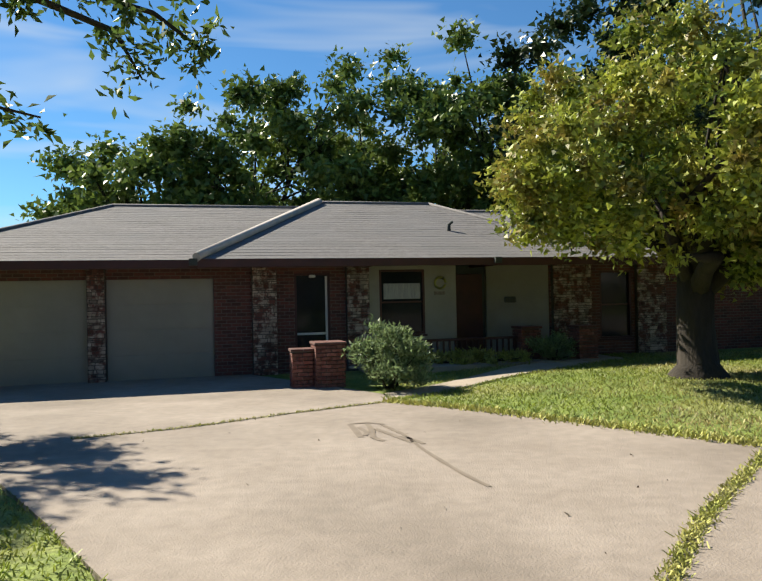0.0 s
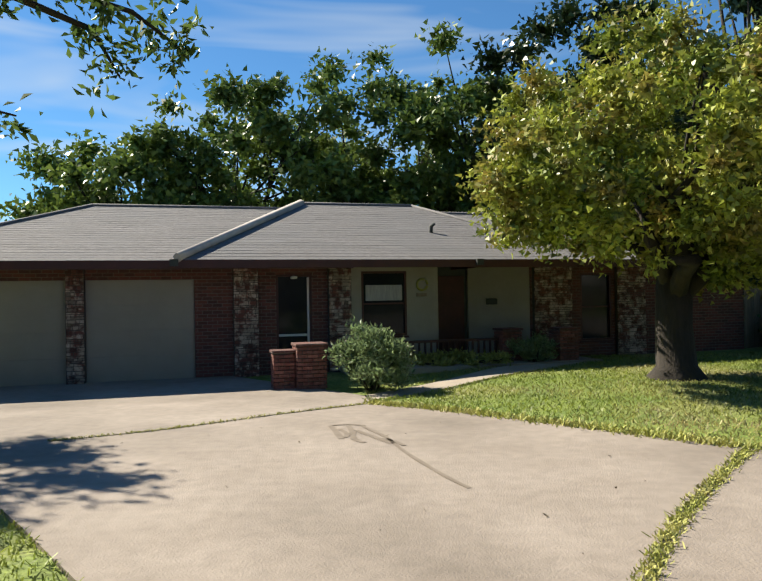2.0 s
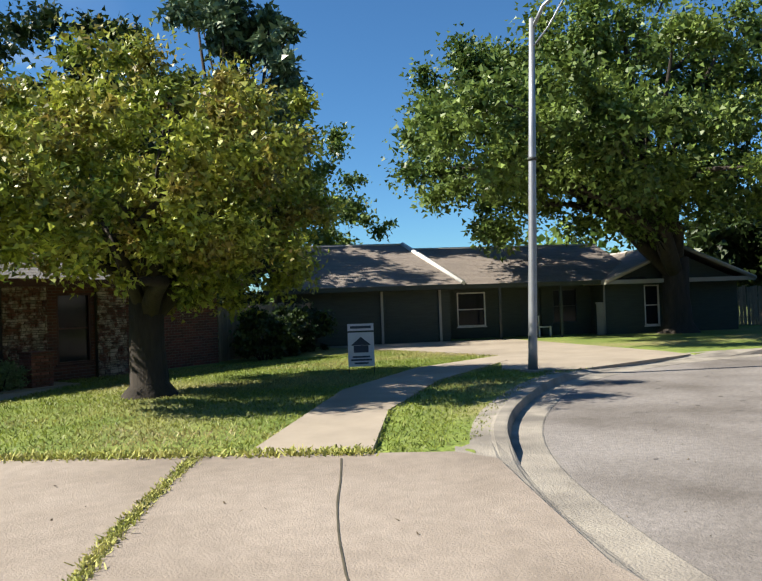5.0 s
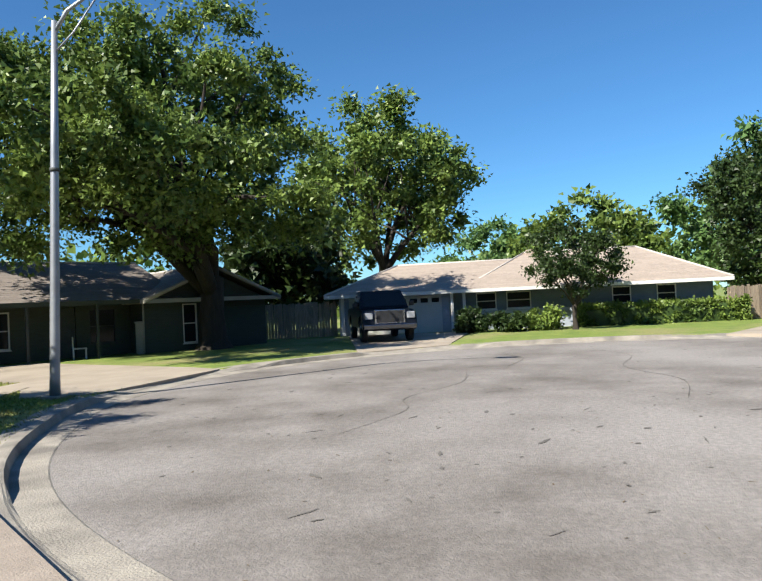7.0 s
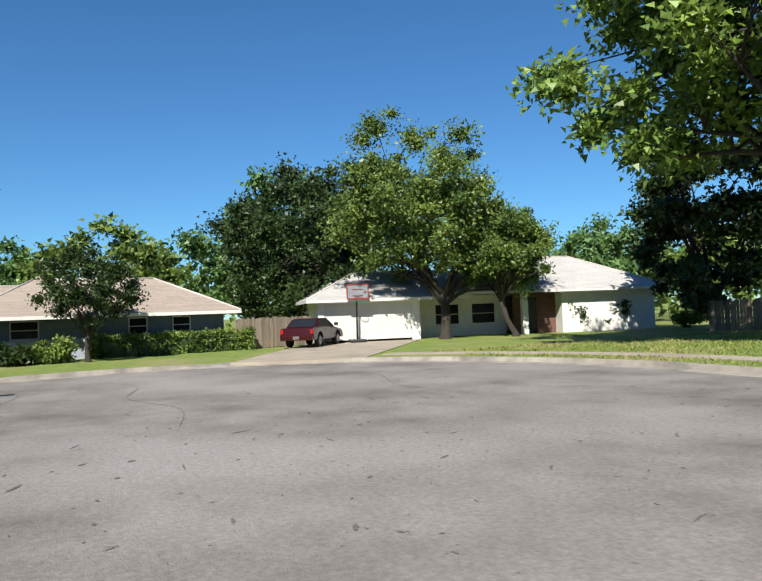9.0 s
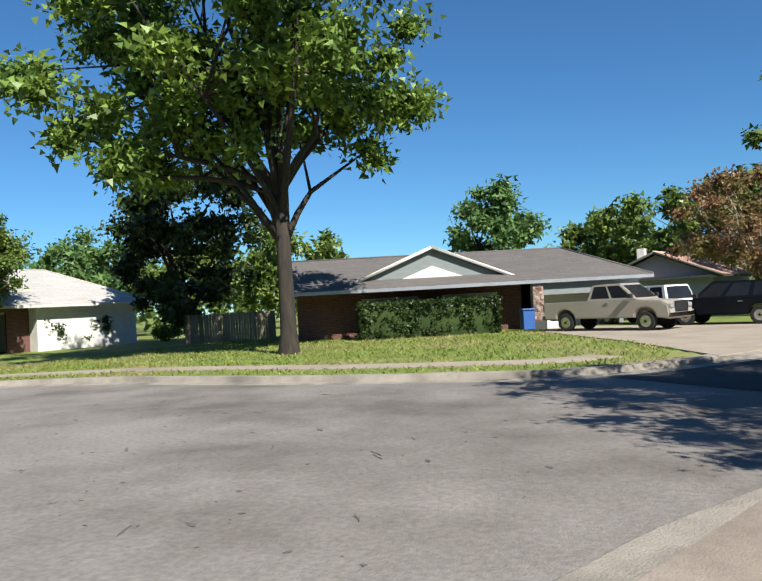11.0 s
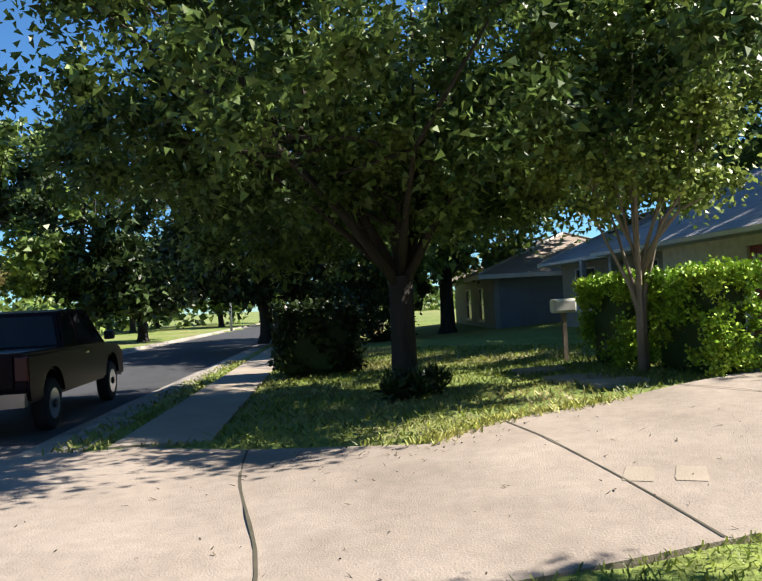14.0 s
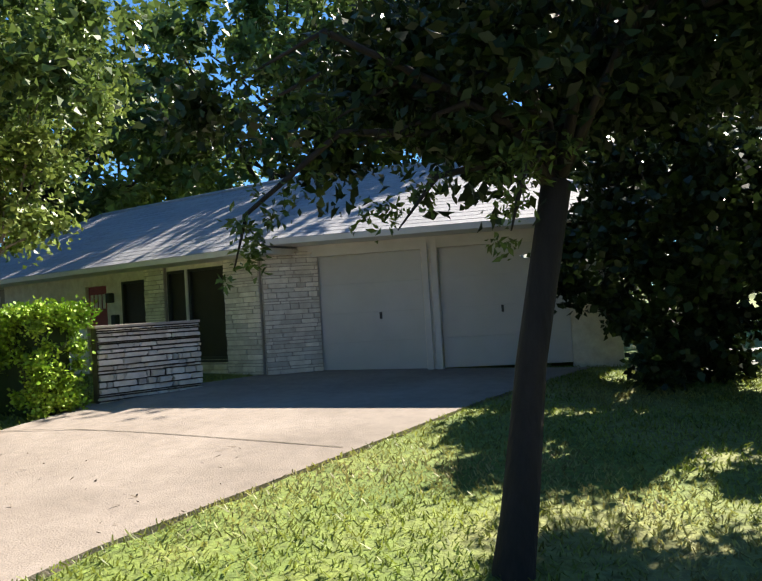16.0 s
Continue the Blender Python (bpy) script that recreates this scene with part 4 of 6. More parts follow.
# grey-roofed house with a front gable
E = thing("grey_roofed_house", pose(17.0, -29.9, 0, 0, 0, -150), "brick house with a grey roof and a white front gable", "house")
part("wall", wall_run(-2.6, 8.6, 1.3, 1.5, 2.3, [(0.6, 3.4, 0.6, 1.9), (4.6, 7.4, 0.6, 1.9)], -0.2), "brick_dark", E)
window(E, 0.6, 3.4, 0.6, 1.9, 1.32, "trim_white", "curtain", 1)
window(E, 4.6, 7.4, 0.6, 1.9, 1.32, "trim_white", "curtain", 1)
part("wall", wall_run(9.3, 14.0, 1.9, 2.1, 2.3, [(9.6, 13.6, -0.1, 2.0)], -0.2), "grey_wall", E)
garage_door(E, 9.6, 13.6, 2.0, 1.93, "door_white")
part("header_wall", box(9.3, 14.0, -0.3, -0.1, 1.62, 2.3), "grey_wall", E)
ec = part("brick_column", box(8.75, 9.25, -0.45, 0.05, -0.2, 2.3), "mortar_pale", E, "sunlit pink and cream brick column")
for bb in ((-2.6, -2.4, 1.5, 8), (13.8, 14.0, 2.1, 8), (8.4, 8.6, 1.5, 2.0)):
    part("wall", box(*bb, -0.2, 2.3), "grey_wall", E)
part("wall", box(-2.6, 14.0, 8, 8.2, -0.2, 2.3), "grey_wall", E)
roof(E, -3.2, 14.6, -0.6, 8.6, 2.36, 1.75, "shingle_e", "metal", False, True, 15, 3.0, soffit="trim_white", gable="grey_wall", cap="shingle_e")
gb = bmesh.new()
for y0, y1, w, zz in ((0.55, 0.70, 3.9, 1.45),):
    profile([(0.2, 2.55), (8.0, 2.55), (4.1, 4.15)], y0, y1, gb)
gt = part("front_gable", gb, "grey_wall", E, "blue-grey gable triangle above the eave")
part("gable_panel", profile([(2.3, 2.66), (5.9, 2.66), (4.1, 3.35)], 0.50, 0.548), "trim_white", gt, "white triangular panel")
for xa, xb in ((0.0, 4.1), (8.2, 4.1)):
    part("barge_board", tube([(xa, 0.35, 2.58), (xb, 0.35, 4.24)], [0.11, 0.11], 4), "trim_white", gt)
    gq = bmesh.new()
    courses(((xa, 0.25, 2.56), (xa, 4.0, 2.56), (4.1, 4.0, 4.30), (4.1, 0.25, 4.30)), random.Random(8), gq)
    part("gable_roof", gq, "shingle_e", gt)

# neighbour with the terracotta roof
T = thing("terracotta_roofed_house", pose(1.9, -50.6, 0, 0, 0, -100), "pale house with a terracotta shingle roof", "house")
part("wall", box(-0.05, 12, 0, 7.2, -0.2, 2.3), "blue_white", T)
roof(T, -0.6, 13, -0.7, 7.7, 2.35, 1.75, "shingle_r", "dark", False, False, 17, soffit="dark", gable="blue_white")
part("chimney", box(2.5, 3.1, 5, 5.5, 3.0, 4.55), "white_wall", T)

# white stone house
F = thing("white_stone_house", pose(-13.0, -2.61, 0.52, 0, 0, 85), "low white limestone house with a grey shingle roof", "house")
part("wall", wall_run(-0.85, 5.2, 0, 0.22, 2.3, [(0.0, 1.97, -0.2, 2.06), (2.26, 4.4, -0.2, 2.06)], -0.3), "stone_white", F)
garage_door(F, 0.0, 1.97, 2.06, 0.06, "door_white")
gd = garage_door(F, 2.26, 4.4, 2.06, 0.06, "door_white")
for d0 in (1.2, 3.3):
    part("lock_handle", box(d0 - 0.02, d0 + 0.02, 0.04, 0.075, 0.9, 1.02), "dark", F)
for px in (1.99, 2.15):
    part("door_post", box(px, px + 0.1, -0.07, 0.0, -0.1, 2.2), "trim_white", F)
part("wall", box(5.0, 5.2, 0.22, 7, -0.3, 2.3), "white_wall", F)
part("wall", box(-0.85, 5.2, 7, 7.2, -0.3, 2.3), "white_wall", F)
part("beam", box(-0.85, 5.2, -0.05, 0.0, 2.06, 2.3), "trim_white", F)
roof(F, -0.62, 5.9, -0.75, 7.8, 2.36, 1.85, "shingle_f", "trim_white", False, True, 18, 3.2, deep=0.10, soffit="trim_white", gable="shingle_f", cap="shingle_f", barge=False)
W = thing("wing", pose(-12.75, -3.45, 0.5, 0, 0, 64), "", "")
part("wall", wall_run(-8.0, 0.0, 0, 0.25, 2.2, [(-2.42, -0.85, 0.35, 2.06), (-3.78, -3.0, 0.3, 1.96), (-4.95, -4.25, -0.3, 1.93)], -0.4), "stone_white", W)
for wa, wb in ((-2.42, -1.90), (-1.84, -0.85)):
    window(W, wa, wb, 0.35, 2.06, 0.03, "dark", "screen", 0)
part("mullion", box(-1.90, -1.84, -0.02, 0.1, 0.35, 2.06), "trim_white", W)
window(W, -3.78, -3.0, 0.3, 1.96, 0.03, "dark", "screen", 0)
fd = part("front_door", box(-4.93, -4.27, 0.06, 0.11, -0.1, 1.92, 0.01), "red_door", W, "bright red front door with small lights")
for i in range(4):
    part("door_light", box(-4.84 + i * 0.13, -4.76 + i * 0.13, 0.045, 0.06, 1.45, 1.75), "trim_white", fd)
part("wall_lamp", box(-4.12, -4.0, -0.14, 0.0, 1.55, 1.75, 0.02), "dark", W)
part("mail_slot_box", box(-4.0, -3.86, -0.12, 0.0, 1.0, 1.3, 0.02), "dark", W, "dark box fixed to the wall")
part("wall", wall_run(-14.6, -8.0, 0.3, 0.5, 2.2, [(-9.7, -8.7, 0.6, 1.95), (-11.4, -10.5, -0.2, 2.0), (-13.6, -12.2, 0.6, 1.95)], -0.6), "cream", W)
window(W, -9.7, -8.7, 0.6, 1.95, 0.33, "trim_white", "screen", 1)
window(W, -13.6, -12.2, 0.6, 1.95, 0.33, "trim_white", "screen", 1)
part("side_door", box(-11.35, -10.55, 0.36, 0.42, -0.1, 1.97, 0.01), "dark", W)
for px in (-11.9, -10.1):
    part("porch_post", box(px, px + 0.16, -0.35, -0.2, -0.3, 2.15), "blue_white", W, "pale blue porch post")
part("wall", box(-14.6, 0, 7, 7.2, -0.5, 2.2), "white_wall", W)
part("wall", box(-14.6, -14.4, 0.5, 7, -0.5, 2.2), "white_wall", W)
part("wall", prism([(0.0, 0.0), (0.0, 0.25), (0.62, 0.95), (0.72, 0.75)], -0.4, 2.2), "stone_white", W)
roof(W, -10.5, 0.45, -0.65, 7.6, 2.24, 1.98, "shingle_f", "trim_white", True, True, 19, 1.6, deep=0.10, soffit="trim_white", cap="shingle_f")
roof(W, -15.2, -8.2, -0.3, 7.6, 2.22, 1.6, "shingle_f", "trim_white", False, True, 20, 3.6, deep=0.10, soffit="trim_white", gable="cream", cap="shingle_f")
absorb(F, W)


# ---- trees ----
tree(5.75, 13.6, [(0.2, 0, 4.2, 3.4, 3.3, 2.2), (-1.0, -0.6, 3.3, 2.4, 2.2, 1.2), (1.5, 0, 3.1, 2.4, 2.2, 1.3)], "broad yard tree with green and rust-yellow leaves on the lawn",
     trunk_r=0.33, fork=1.9, leaf="leaf_yel", n_leaf=62000, size=0.135, lump=0.55, n_clump=260, seed=11, limbs=14, flare=1.6)
# oaks behind the brick house
for i, (tx, ty, h, r, lf) in enumerate([(-8.6, 27, 8.0, 3.6, "leaf_oak"), (-4.6, 28.5, 10.8, 4.4, "leaf_oak"), (0.6, 30, 11.4, 4.6, "leaf_oak"), (4.4, 29, 12.0, 4.2, "leaf_oak"),
                                       (8.8, 27, 13.2, 4.2, "leaf_dark"), (11.4, 30, 12.0, 4.2, "leaf_oak"), (15.5, 34, 10.4, 4.6, "leaf_oak"), (21.5, 34, 12.5, 6, "leaf_oak")]):
    tree(tx, ty, [(0, 0, h * 0.62, r, r * 0.8, h * 0.36), (r * 0.5, 0, h * 0.45, r * 0.7, r * 0.6, h * 0.22), (-r * 0.5, 0, h * 0.42, r * 0.7, r * 0.6, h * 0.22)],
         "tall leafy oak behind a low brick house", trunk_r=0.28, fork=h * 0.26, leaf=lf, n_leaf=22000, size=0.26, lump=0.85, n_clump=105, seed=20 + i, start=0.5, limbs=11, group="oaks behind the brick house")
tree(16.4, 29.3, [(0, 0, 12.0, 3.6, 3.6, 5.4)], "tall dark pine standing above the oaks", trunk_r=0.3, fork=6, leaf="leaf_pine", n_leaf=18000, size=0.36, lump=0.8, n_clump=55, seed=31, limbs=22, name="pine_tree")
# wide oak by the green house
tree(27.7, 14.3, [(-2.0, 0.2, 8.8, 4.7, 4.7, 4.8), (-5.6, 3.6, 8.0, 4.2, 4.2, 3.7), (-2.6, -3.6, 5.2, 3.0, 2.6, 1.3), (-9.6, 0.4, 6.9, 3.4, 3.2, 1.9), (-6.2, -1.4, 6.6, 3.2, 3.0, 1.7)], "huge spreading oak beside a dark green house",
     trunk_r=0.55, fork=3.0, leaf="leaf_oak", n_leaf=76000, size=0.235, lump=1.0, n_clump=300, seed=41, limbs=18)
tree(46.6, 11.4, [(0, 0, 9.8, 5.2, 5.2, 5.2), (1.5, -2.4, 9.2, 3.6, 3.6, 4.0), (-1.0, 3.5, 7.8, 3.6, 3.4, 3.2)], "tall oak behind a wooden fence", trunk_r=0.4, fork=4.5, leaf="leaf_oak", n_leaf=32000, size=0.32, lump=1.2, n_clump=140, seed=42)
tree(33.2, -0.5, [(0, 0, 3.2, 2.2, 2.2, 1.6)], "small dark ornamental tree before a pale house", trunk_r=0.1, fork=1.3, leaf="leaf_dark", n_leaf=9000, size=0.16, lump=0.5, n_clump=45, seed=43)
for i, (tx, ty, h, r, lf) in enumerate([(38.5, 15.5, 6.5, 3.4, "leaf_dark"), (62, -2, 10.0, 6, "leaf_oak"), (60, -14, 11.5, 6, "leaf_far"), (52, -15, 13, 4.4, "leaf_far"), (70, 6, 9, 6, "leaf_far")]):
    tree(tx, ty, [(0, 0, h * 0.55, r, r, h * 0.42)], "leafy tree behind the pale tan-roofed house", trunk_r=0.3, fork=h * 0.25, leaf=lf, n_leaf=11000, size=0.48, lump=1.3, n_clump=55, seed=50 + i, limbs=6, group="trees behind the houses")
tree(47.4, -14.4, [(0, 0, 6.3, 5.4, 5.4, 5.8)], "dense dark evergreen tree between two houses", trunk_r=0.4, fork=2, leaf="leaf_dark", n_leaf=34000, size=0.26, lump=1.3, n_clump=110, seed=61)
tree(36.2, -19.3, [(0.8, 1.2, 8.8, 4.0, 4.0, 4.2), (0.9, 1.0, 6.8, 5.0, 5.0, 3.2), (0, -3.2, 5.2, 3.4, 3.2, 2.4)], "tall maple shading a white garage", trunk_r=0.26, fork=2.6, leaf="leaf_oak", n_leaf=56000, size=0.22, lump=0.95, n_clump=210, seed=62, limbs=14)
tree(34.6, -23.0, [(0, 0, 4.9, 2.6, 2.6, 2.0)], "small leaning yard tree before a white wall", trunk_r=0.15, fork=2.0, lean=(0.3, 0.7), leaf="leaf_oak", n_leaf=13000, size=0.2, lump=0.7, n_clump=40, seed=63)
tree(66, -44, [(0, 0, 8, 5, 5, 4.6)], "far tree behind a white house", trunk_r=0.3, fork=3, leaf="leaf_far", n_leaf=9000, size=0.4, lump=1.2, n_clump=40, seed=64, group="trees behind the houses")
tree(58, -52, [(0, 0, 6, 6, 6, 4.2)], "far tree behind a white house", trunk_r=0.3, fork=3, leaf="leaf_far", n_leaf=9000, size=0.4, lump=1.2, n_clump=40, seed=65, group="trees behind the houses")
tree(15.0, -21.8, [(0.8, 0.6, 12.5, 6.0, 6.0, 5.0), (4.5, 3, 9.6, 4.2, 4.2, 3.0), (-1.5, -2, 9.0, 3.2, 3.2, 2.4)], "big broad-leaved shade tree on the lawn strip", trunk_r=0.27, fork=7.0, start=0.55, leaf="leaf_maple",
     n_leaf=50000, size=0.29, lump=1.1, n_clump=170, seed=71, limbs=18)
tree(28.5, -31.5, [(0, 0, 6.6, 3.9, 3.9, 5.6)], "dense dark magnolia behind a lawn", trunk_r=0.25, fork=1.5, leaf="leaf_dark", n_leaf=26000, size=0.3, lump=0.9, n_clump=85, seed=72)
for i, (tx, ty, h, r, lf) in enumerate([(36, -52, 9, 5, "leaf_oak"), (20, -62, 12, 3.4, "leaf_far"), (5.0, -66, 11.5, 6, "leaf_oak"), (-1, -68, 10.5, 5.5, "leaf_oak"), (11, -70, 9, 5, "leaf_oak"), (50, -42, 8, 5, "leaf_far"), (44, -48, 8, 5, "leaf_oak")]):
    tree(tx, ty, [(0, 0, h * 0.6, r, r, h * 0.38)], "far leafy tree beyond the roofs", trunk_r=0.25, fork=h * 0.3, leaf=lf, n_leaf=9000, size=0.48, lump=1.2, n_clump=48, seed=80 + i, limbs=7, group="far trees beyond the roofs")
tree(-0.8, -41, [(0, 0, 4.7, 4.6, 4.6, 2.6)], "wide rust-tinged crape myrtle by the street", trunk_r=0.14, fork=1.6, leaf="leaf_red", bark="bark_pale", n_leaf=22000, size=0.2, lump=0.7, n_clump=100, seed=91, limbs=10)
for i, (tx, ty, h, r, lf) in enumerate([(-6, -52, 15.5, 7.0, "leaf_oak"), (-12, -51, 14.5, 6.5, "leaf_dark"), (-14.5, -47, 7.5, 4.5, "leaf_dark"), (-33, -78, 10, 6, "leaf_maple"), (-40, -72, 10, 6, "leaf_oak"), (-22, -75, 9, 6, "leaf_oak"), (-30, -92, 12, 8, "leaf_oak"), (-45, -92, 12, 8, "leaf_oak")]):
    tree(tx, ty, [(0, 0, h * 0.58, r, r, h * 0.4)], "leafy street tree along the far pavement", trunk_r=0.3, fork=h * 0.25, leaf=lf, n_leaf=12500, size=0.46, lump=1.2, n_clump=60, seed=100 + i, limbs=8, group="street trees")
# trees round the white stone house
tree(-7.6, -10.0, [(0.4, 0.4, 5.5, 4.7, 4.7, 2.8), (2.8, 2.4, 5.3, 2.9, 2.9, 1.5), (-2.6, -1.2, 4.4, 3.2, 3.2, 1.8), (1.6, -2.4, 4.6, 3.0, 3.0, 2.2), (4.0, -0.4, 6.2, 2.2, 2.2, 1.5), (-1.5, 6.2, 4.7, 1.9, 1.6, 0.9), (5.4, 0.1, 4.6, 0.8, 1.0, 0.9), (5.2, 0.5, 5.1, 1.2, 1.3, 1.1)], "dense shade tree on the lawn beside the driveway", trunk_r=0.21, fork=1.9, leaf="leaf_shade", n_leaf=92000, size=0.145, lump=0.8, n_clump=310, seed=121, z=0.17,
     limbs=14, thin=0.7, start=0.85)
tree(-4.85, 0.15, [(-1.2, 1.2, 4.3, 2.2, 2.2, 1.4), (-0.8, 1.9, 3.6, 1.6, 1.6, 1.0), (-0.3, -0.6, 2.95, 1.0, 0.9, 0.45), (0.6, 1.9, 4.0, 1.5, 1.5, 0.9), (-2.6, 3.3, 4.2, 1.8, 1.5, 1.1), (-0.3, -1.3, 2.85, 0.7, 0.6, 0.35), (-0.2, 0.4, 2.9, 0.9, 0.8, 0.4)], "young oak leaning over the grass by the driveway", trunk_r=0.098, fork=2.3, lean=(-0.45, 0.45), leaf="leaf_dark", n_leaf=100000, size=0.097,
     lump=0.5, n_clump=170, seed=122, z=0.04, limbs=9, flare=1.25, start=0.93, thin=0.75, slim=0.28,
     boughs=[[(0.2, 1.2, 3.1), (2.2, 3.2, 3.35), (3.1, 3.75, 3.1), (3.75, 4.05, 2.98), (4.0, 4.15, 2.8)], [(2.2, 3.2, 3.35), (2.9, 3.9, 3.15), (3.5, 4.2, 2.95), (3.62, 4.25, 2.72)],
             [(1.0, 2.4, 3.0), (2.6, 3.5, 2.55), (3.28, 3.85, 2.42)], [(2.2, 3.2, 3.35), (3.2, 3.6, 3.3), (3.8, 3.9, 3.2)],
             [(-0.4, 0.4, 2.6), (-0.3, -0.5, 3.0), (-0.3, -1.0, 2.75)], [(-0.4, 0.4, 2.6), (0.1, -0.9, 3.2), (0.25, -1.4, 2.9)], [(-0.4, 0.4, 2.7), (-0.9, -1.1, 3.3), (-1.0, -1.7, 3.1)],
             [(-0.4, 0.4, 2.6), (-0.6, -0.2, 2.95), (-0.7, -0.6, 2.65)],
             [(-0.4, 0.4, 2.6), (-0.3, -0.9, 2.7), (-0.15, -1.5, 2.2), (0.0, -1.55, 1.85)], [(-0.4, 0.4, 2.5), (-0.2, -0.3, 2.35), (-0.05, -0.55, 2.02)], [(-0.4, 0.4, 2.5), (0.1, 0.2, 2.3), (0.15, 0.1, 1.95)]])
# out-of-view tree, placed so its crown shadow falls on the driveway's left
tree(-9.6, 10.2, [(0.0, 0.1, 5.4, 1.9, 2.3, 1.5), (0.3, -0.2, 4.0, 1.2, 1.6, 0.9)], "unseen leafy tree added to shade the driveway's edge", trunk_r=0.2, fork=2.6, leaf="leaf_dark", n_leaf=13000, size=0.15, lump=0.45, n_clump=60, seed=123, limbs=12)
for i, (tx, ty, h, r, lf) in enumerate([(-19, -22, 9, 4.5, "leaf_oak"), (-24, -14, 13.5, 5.5, "leaf_oak"), (-25, -6, 14.0, 5.8, "leaf_shade"), (-25, 2, 13.0, 5.8, "leaf_dark"), (-22, 9, 9, 4.5, "leaf_dark"), (-15, -30, 8, 4.5, "leaf_dark"), (-24, -34, 9, 5, "leaf_oak")]):
    tree(tx, ty, [(0, 0, h * 0.6, r, r, h * 0.36)], "tall leafy tree behind the white stone house", trunk_r=0.28, fork=h * 0.3, leaf=lf, n_leaf=20000, size=0.32, lump=1.25, n_clump=105, seed=130 + i, limbs=9, z=0.3, group="trees behind the white stone house")


# ---- vehicles ----
def vehicle(name, m, label, category, body, cab, width, wheels, wr, paint, bed=None, tail="rear", chrome_bumper=True, tail_z=(0.85, 1.1), bumper_z=(0.5, 0.68), belt=None):
    """A road vehicle that looks along +x: body sides with wheel arches, a tapered cab with panes, bumpers, lamps and wheels."""
    v = thing(name, m, label, category)
    hw = width / 2
    zb = body[0][1]
    under = []
    for cx in sorted(wheels, reverse=True):
        under += [(cx + (wr + 0.07) * math.cos(math.pi * i / 10), zb + (wr + 0.05) * math.sin(math.pi * i / 10) * 0.95) for i in range(11)]
    bm = profile(body + under, -hw, hw)
    bmesh.ops.bevel(bm, geom=[e for e in bm.edges if abs(abs(e.verts[0].co.y) - hw) < 1e-5 and abs(abs(e.verts[1].co.y) - hw) < 1e-5 and e.verts[0].co.y * e.verts[1].co.y > 0],
                    offset=0.05, segments=2, affect='EDGES')
    b = part("body", bm, paint, v)
    zl, zh = min(z for _, z in cab), max(z for _, z in cab)
    ti = 0.17

    def yy(z):
        return (hw - 0.04) * (1 - ti * (z - zl) / (zh - zl))
    bm = bmesh.new()
    lf = [bm.verts.new((x, -yy(z), z)) for x, z in cab]
    rt = [bm.verts.new((x, yy(z), z)) for x, z in cab]
    bm.faces.new(lf), bm.faces.new(rt[::-1])
    for i in range(len(cab)):
        j = (i + 1) % len(cab)
        bm.faces.new((lf[i], rt[i], rt[j], lf[j]))
    bmesh.ops.recalc_face_normals(bm, faces=bm.faces[:])
    bmesh.ops.bevel(bm, geom=bm.edges[:], offset=0.035, segments=2, affect='EDGES')
    c = part("cab", bm, paint, v)
    (xa, za), (xb, zb2), (xc, zc), (xd, zd) = cab[0], cab[1], cab[-2], cab[-1]
    za = max(za, zd) + 0.06
    n = 2 if xc - xb < 1.6 else 3
    for s in (-1, 1):
        for i in range(n):
            lo, hi = i / n + 0.03, (i + 1) / n - 0.03
            pts = []
            for u, w in ((lo, 0.08), (hi, 0.08), (hi, 0.86), (lo, 0.86)):
                left = xa + (xb - xa) * w
                right = xd + (xc - xd) * w
                z = za + (zh - za) * w
                x = left + 0.12 + (right - left - 0.24) * u
                pts.append((x, s * (yy(z) + 0.006), z))
            q = bmesh.new()
            o = [q.verts.new(p) for p in pts]
            k = [q.verts.new((p[0], p[1] - s * 0.03, p[2])) for p in pts]
            q.faces.new(o), q.faces.new(k[::-1])
            for a in range(4):
                q.faces.new((o[a], k[a], k[(a + 1) % 4], o[(a + 1) % 4]))
            bmesh.ops.recalc_face_normals(q, faces=q.faces[:])
            part("side_window", q, "glass_dark", c)
    for nm, (x0, z0), (x1, z1), s in (("windscreen", (xd, zd), (xc, zc), 1), ("rear_window", (xa, cab[0][1]), (xb, zb2), -1)):
        pts = []
        for w, e in ((0.12, -1), (0.12, 1), (0.88, 1), (0.88, -1)):
            x, z = x0 + (x1 - x0) * w, z0 + (z1 - z0) * w
            pts.append((x + 0.012 * s, e * (yy(z) - 0.1), z + 0.012))
        q = bmesh.new()
        o = [q.verts.new(p) for p in pts]
        k = [q.verts.new((p[0] - s * 0.03, p[1], p[2] - 0.02)) for p in pts]
        q.faces.new(o), q.faces.new(k[::-1])
        for a in range(4):
            q.faces.new((o[a], k[a], k[(a + 1) % 4], o[(a + 1) % 4]))
        bmesh.ops.recalc_face_normals(q, faces=q.faces[:])
        part(nm, q, "glass_dark", c)
    xr, xf = min(x for x, _ in body), max(x for x, _ in body)
    bmm = "bumper" if chrome_bumper else paint
    if bed:
        z0, z1 = bumper_z
        line = [(-hw + 0.03, z0), (-hw + 0.03, z1), (-0.34, z1), (-0.26, z0 + 0.05), (0.26, z0 + 0.05), (0.34, z1), (hw - 0.03, z1), (hw - 0.03, z0), (0.40, z0 - 0.02), (0.3, z0 - 0.07), (-0.3, z0 - 0.07), (-0.40, z0 - 0.02)]
        q = bmesh.new()
        o = [q.verts.new((xr - 0.10, y, z)) for y, z in line]
        k = [q.verts.new((xr + 0.05, y, z)) for y, z in line]
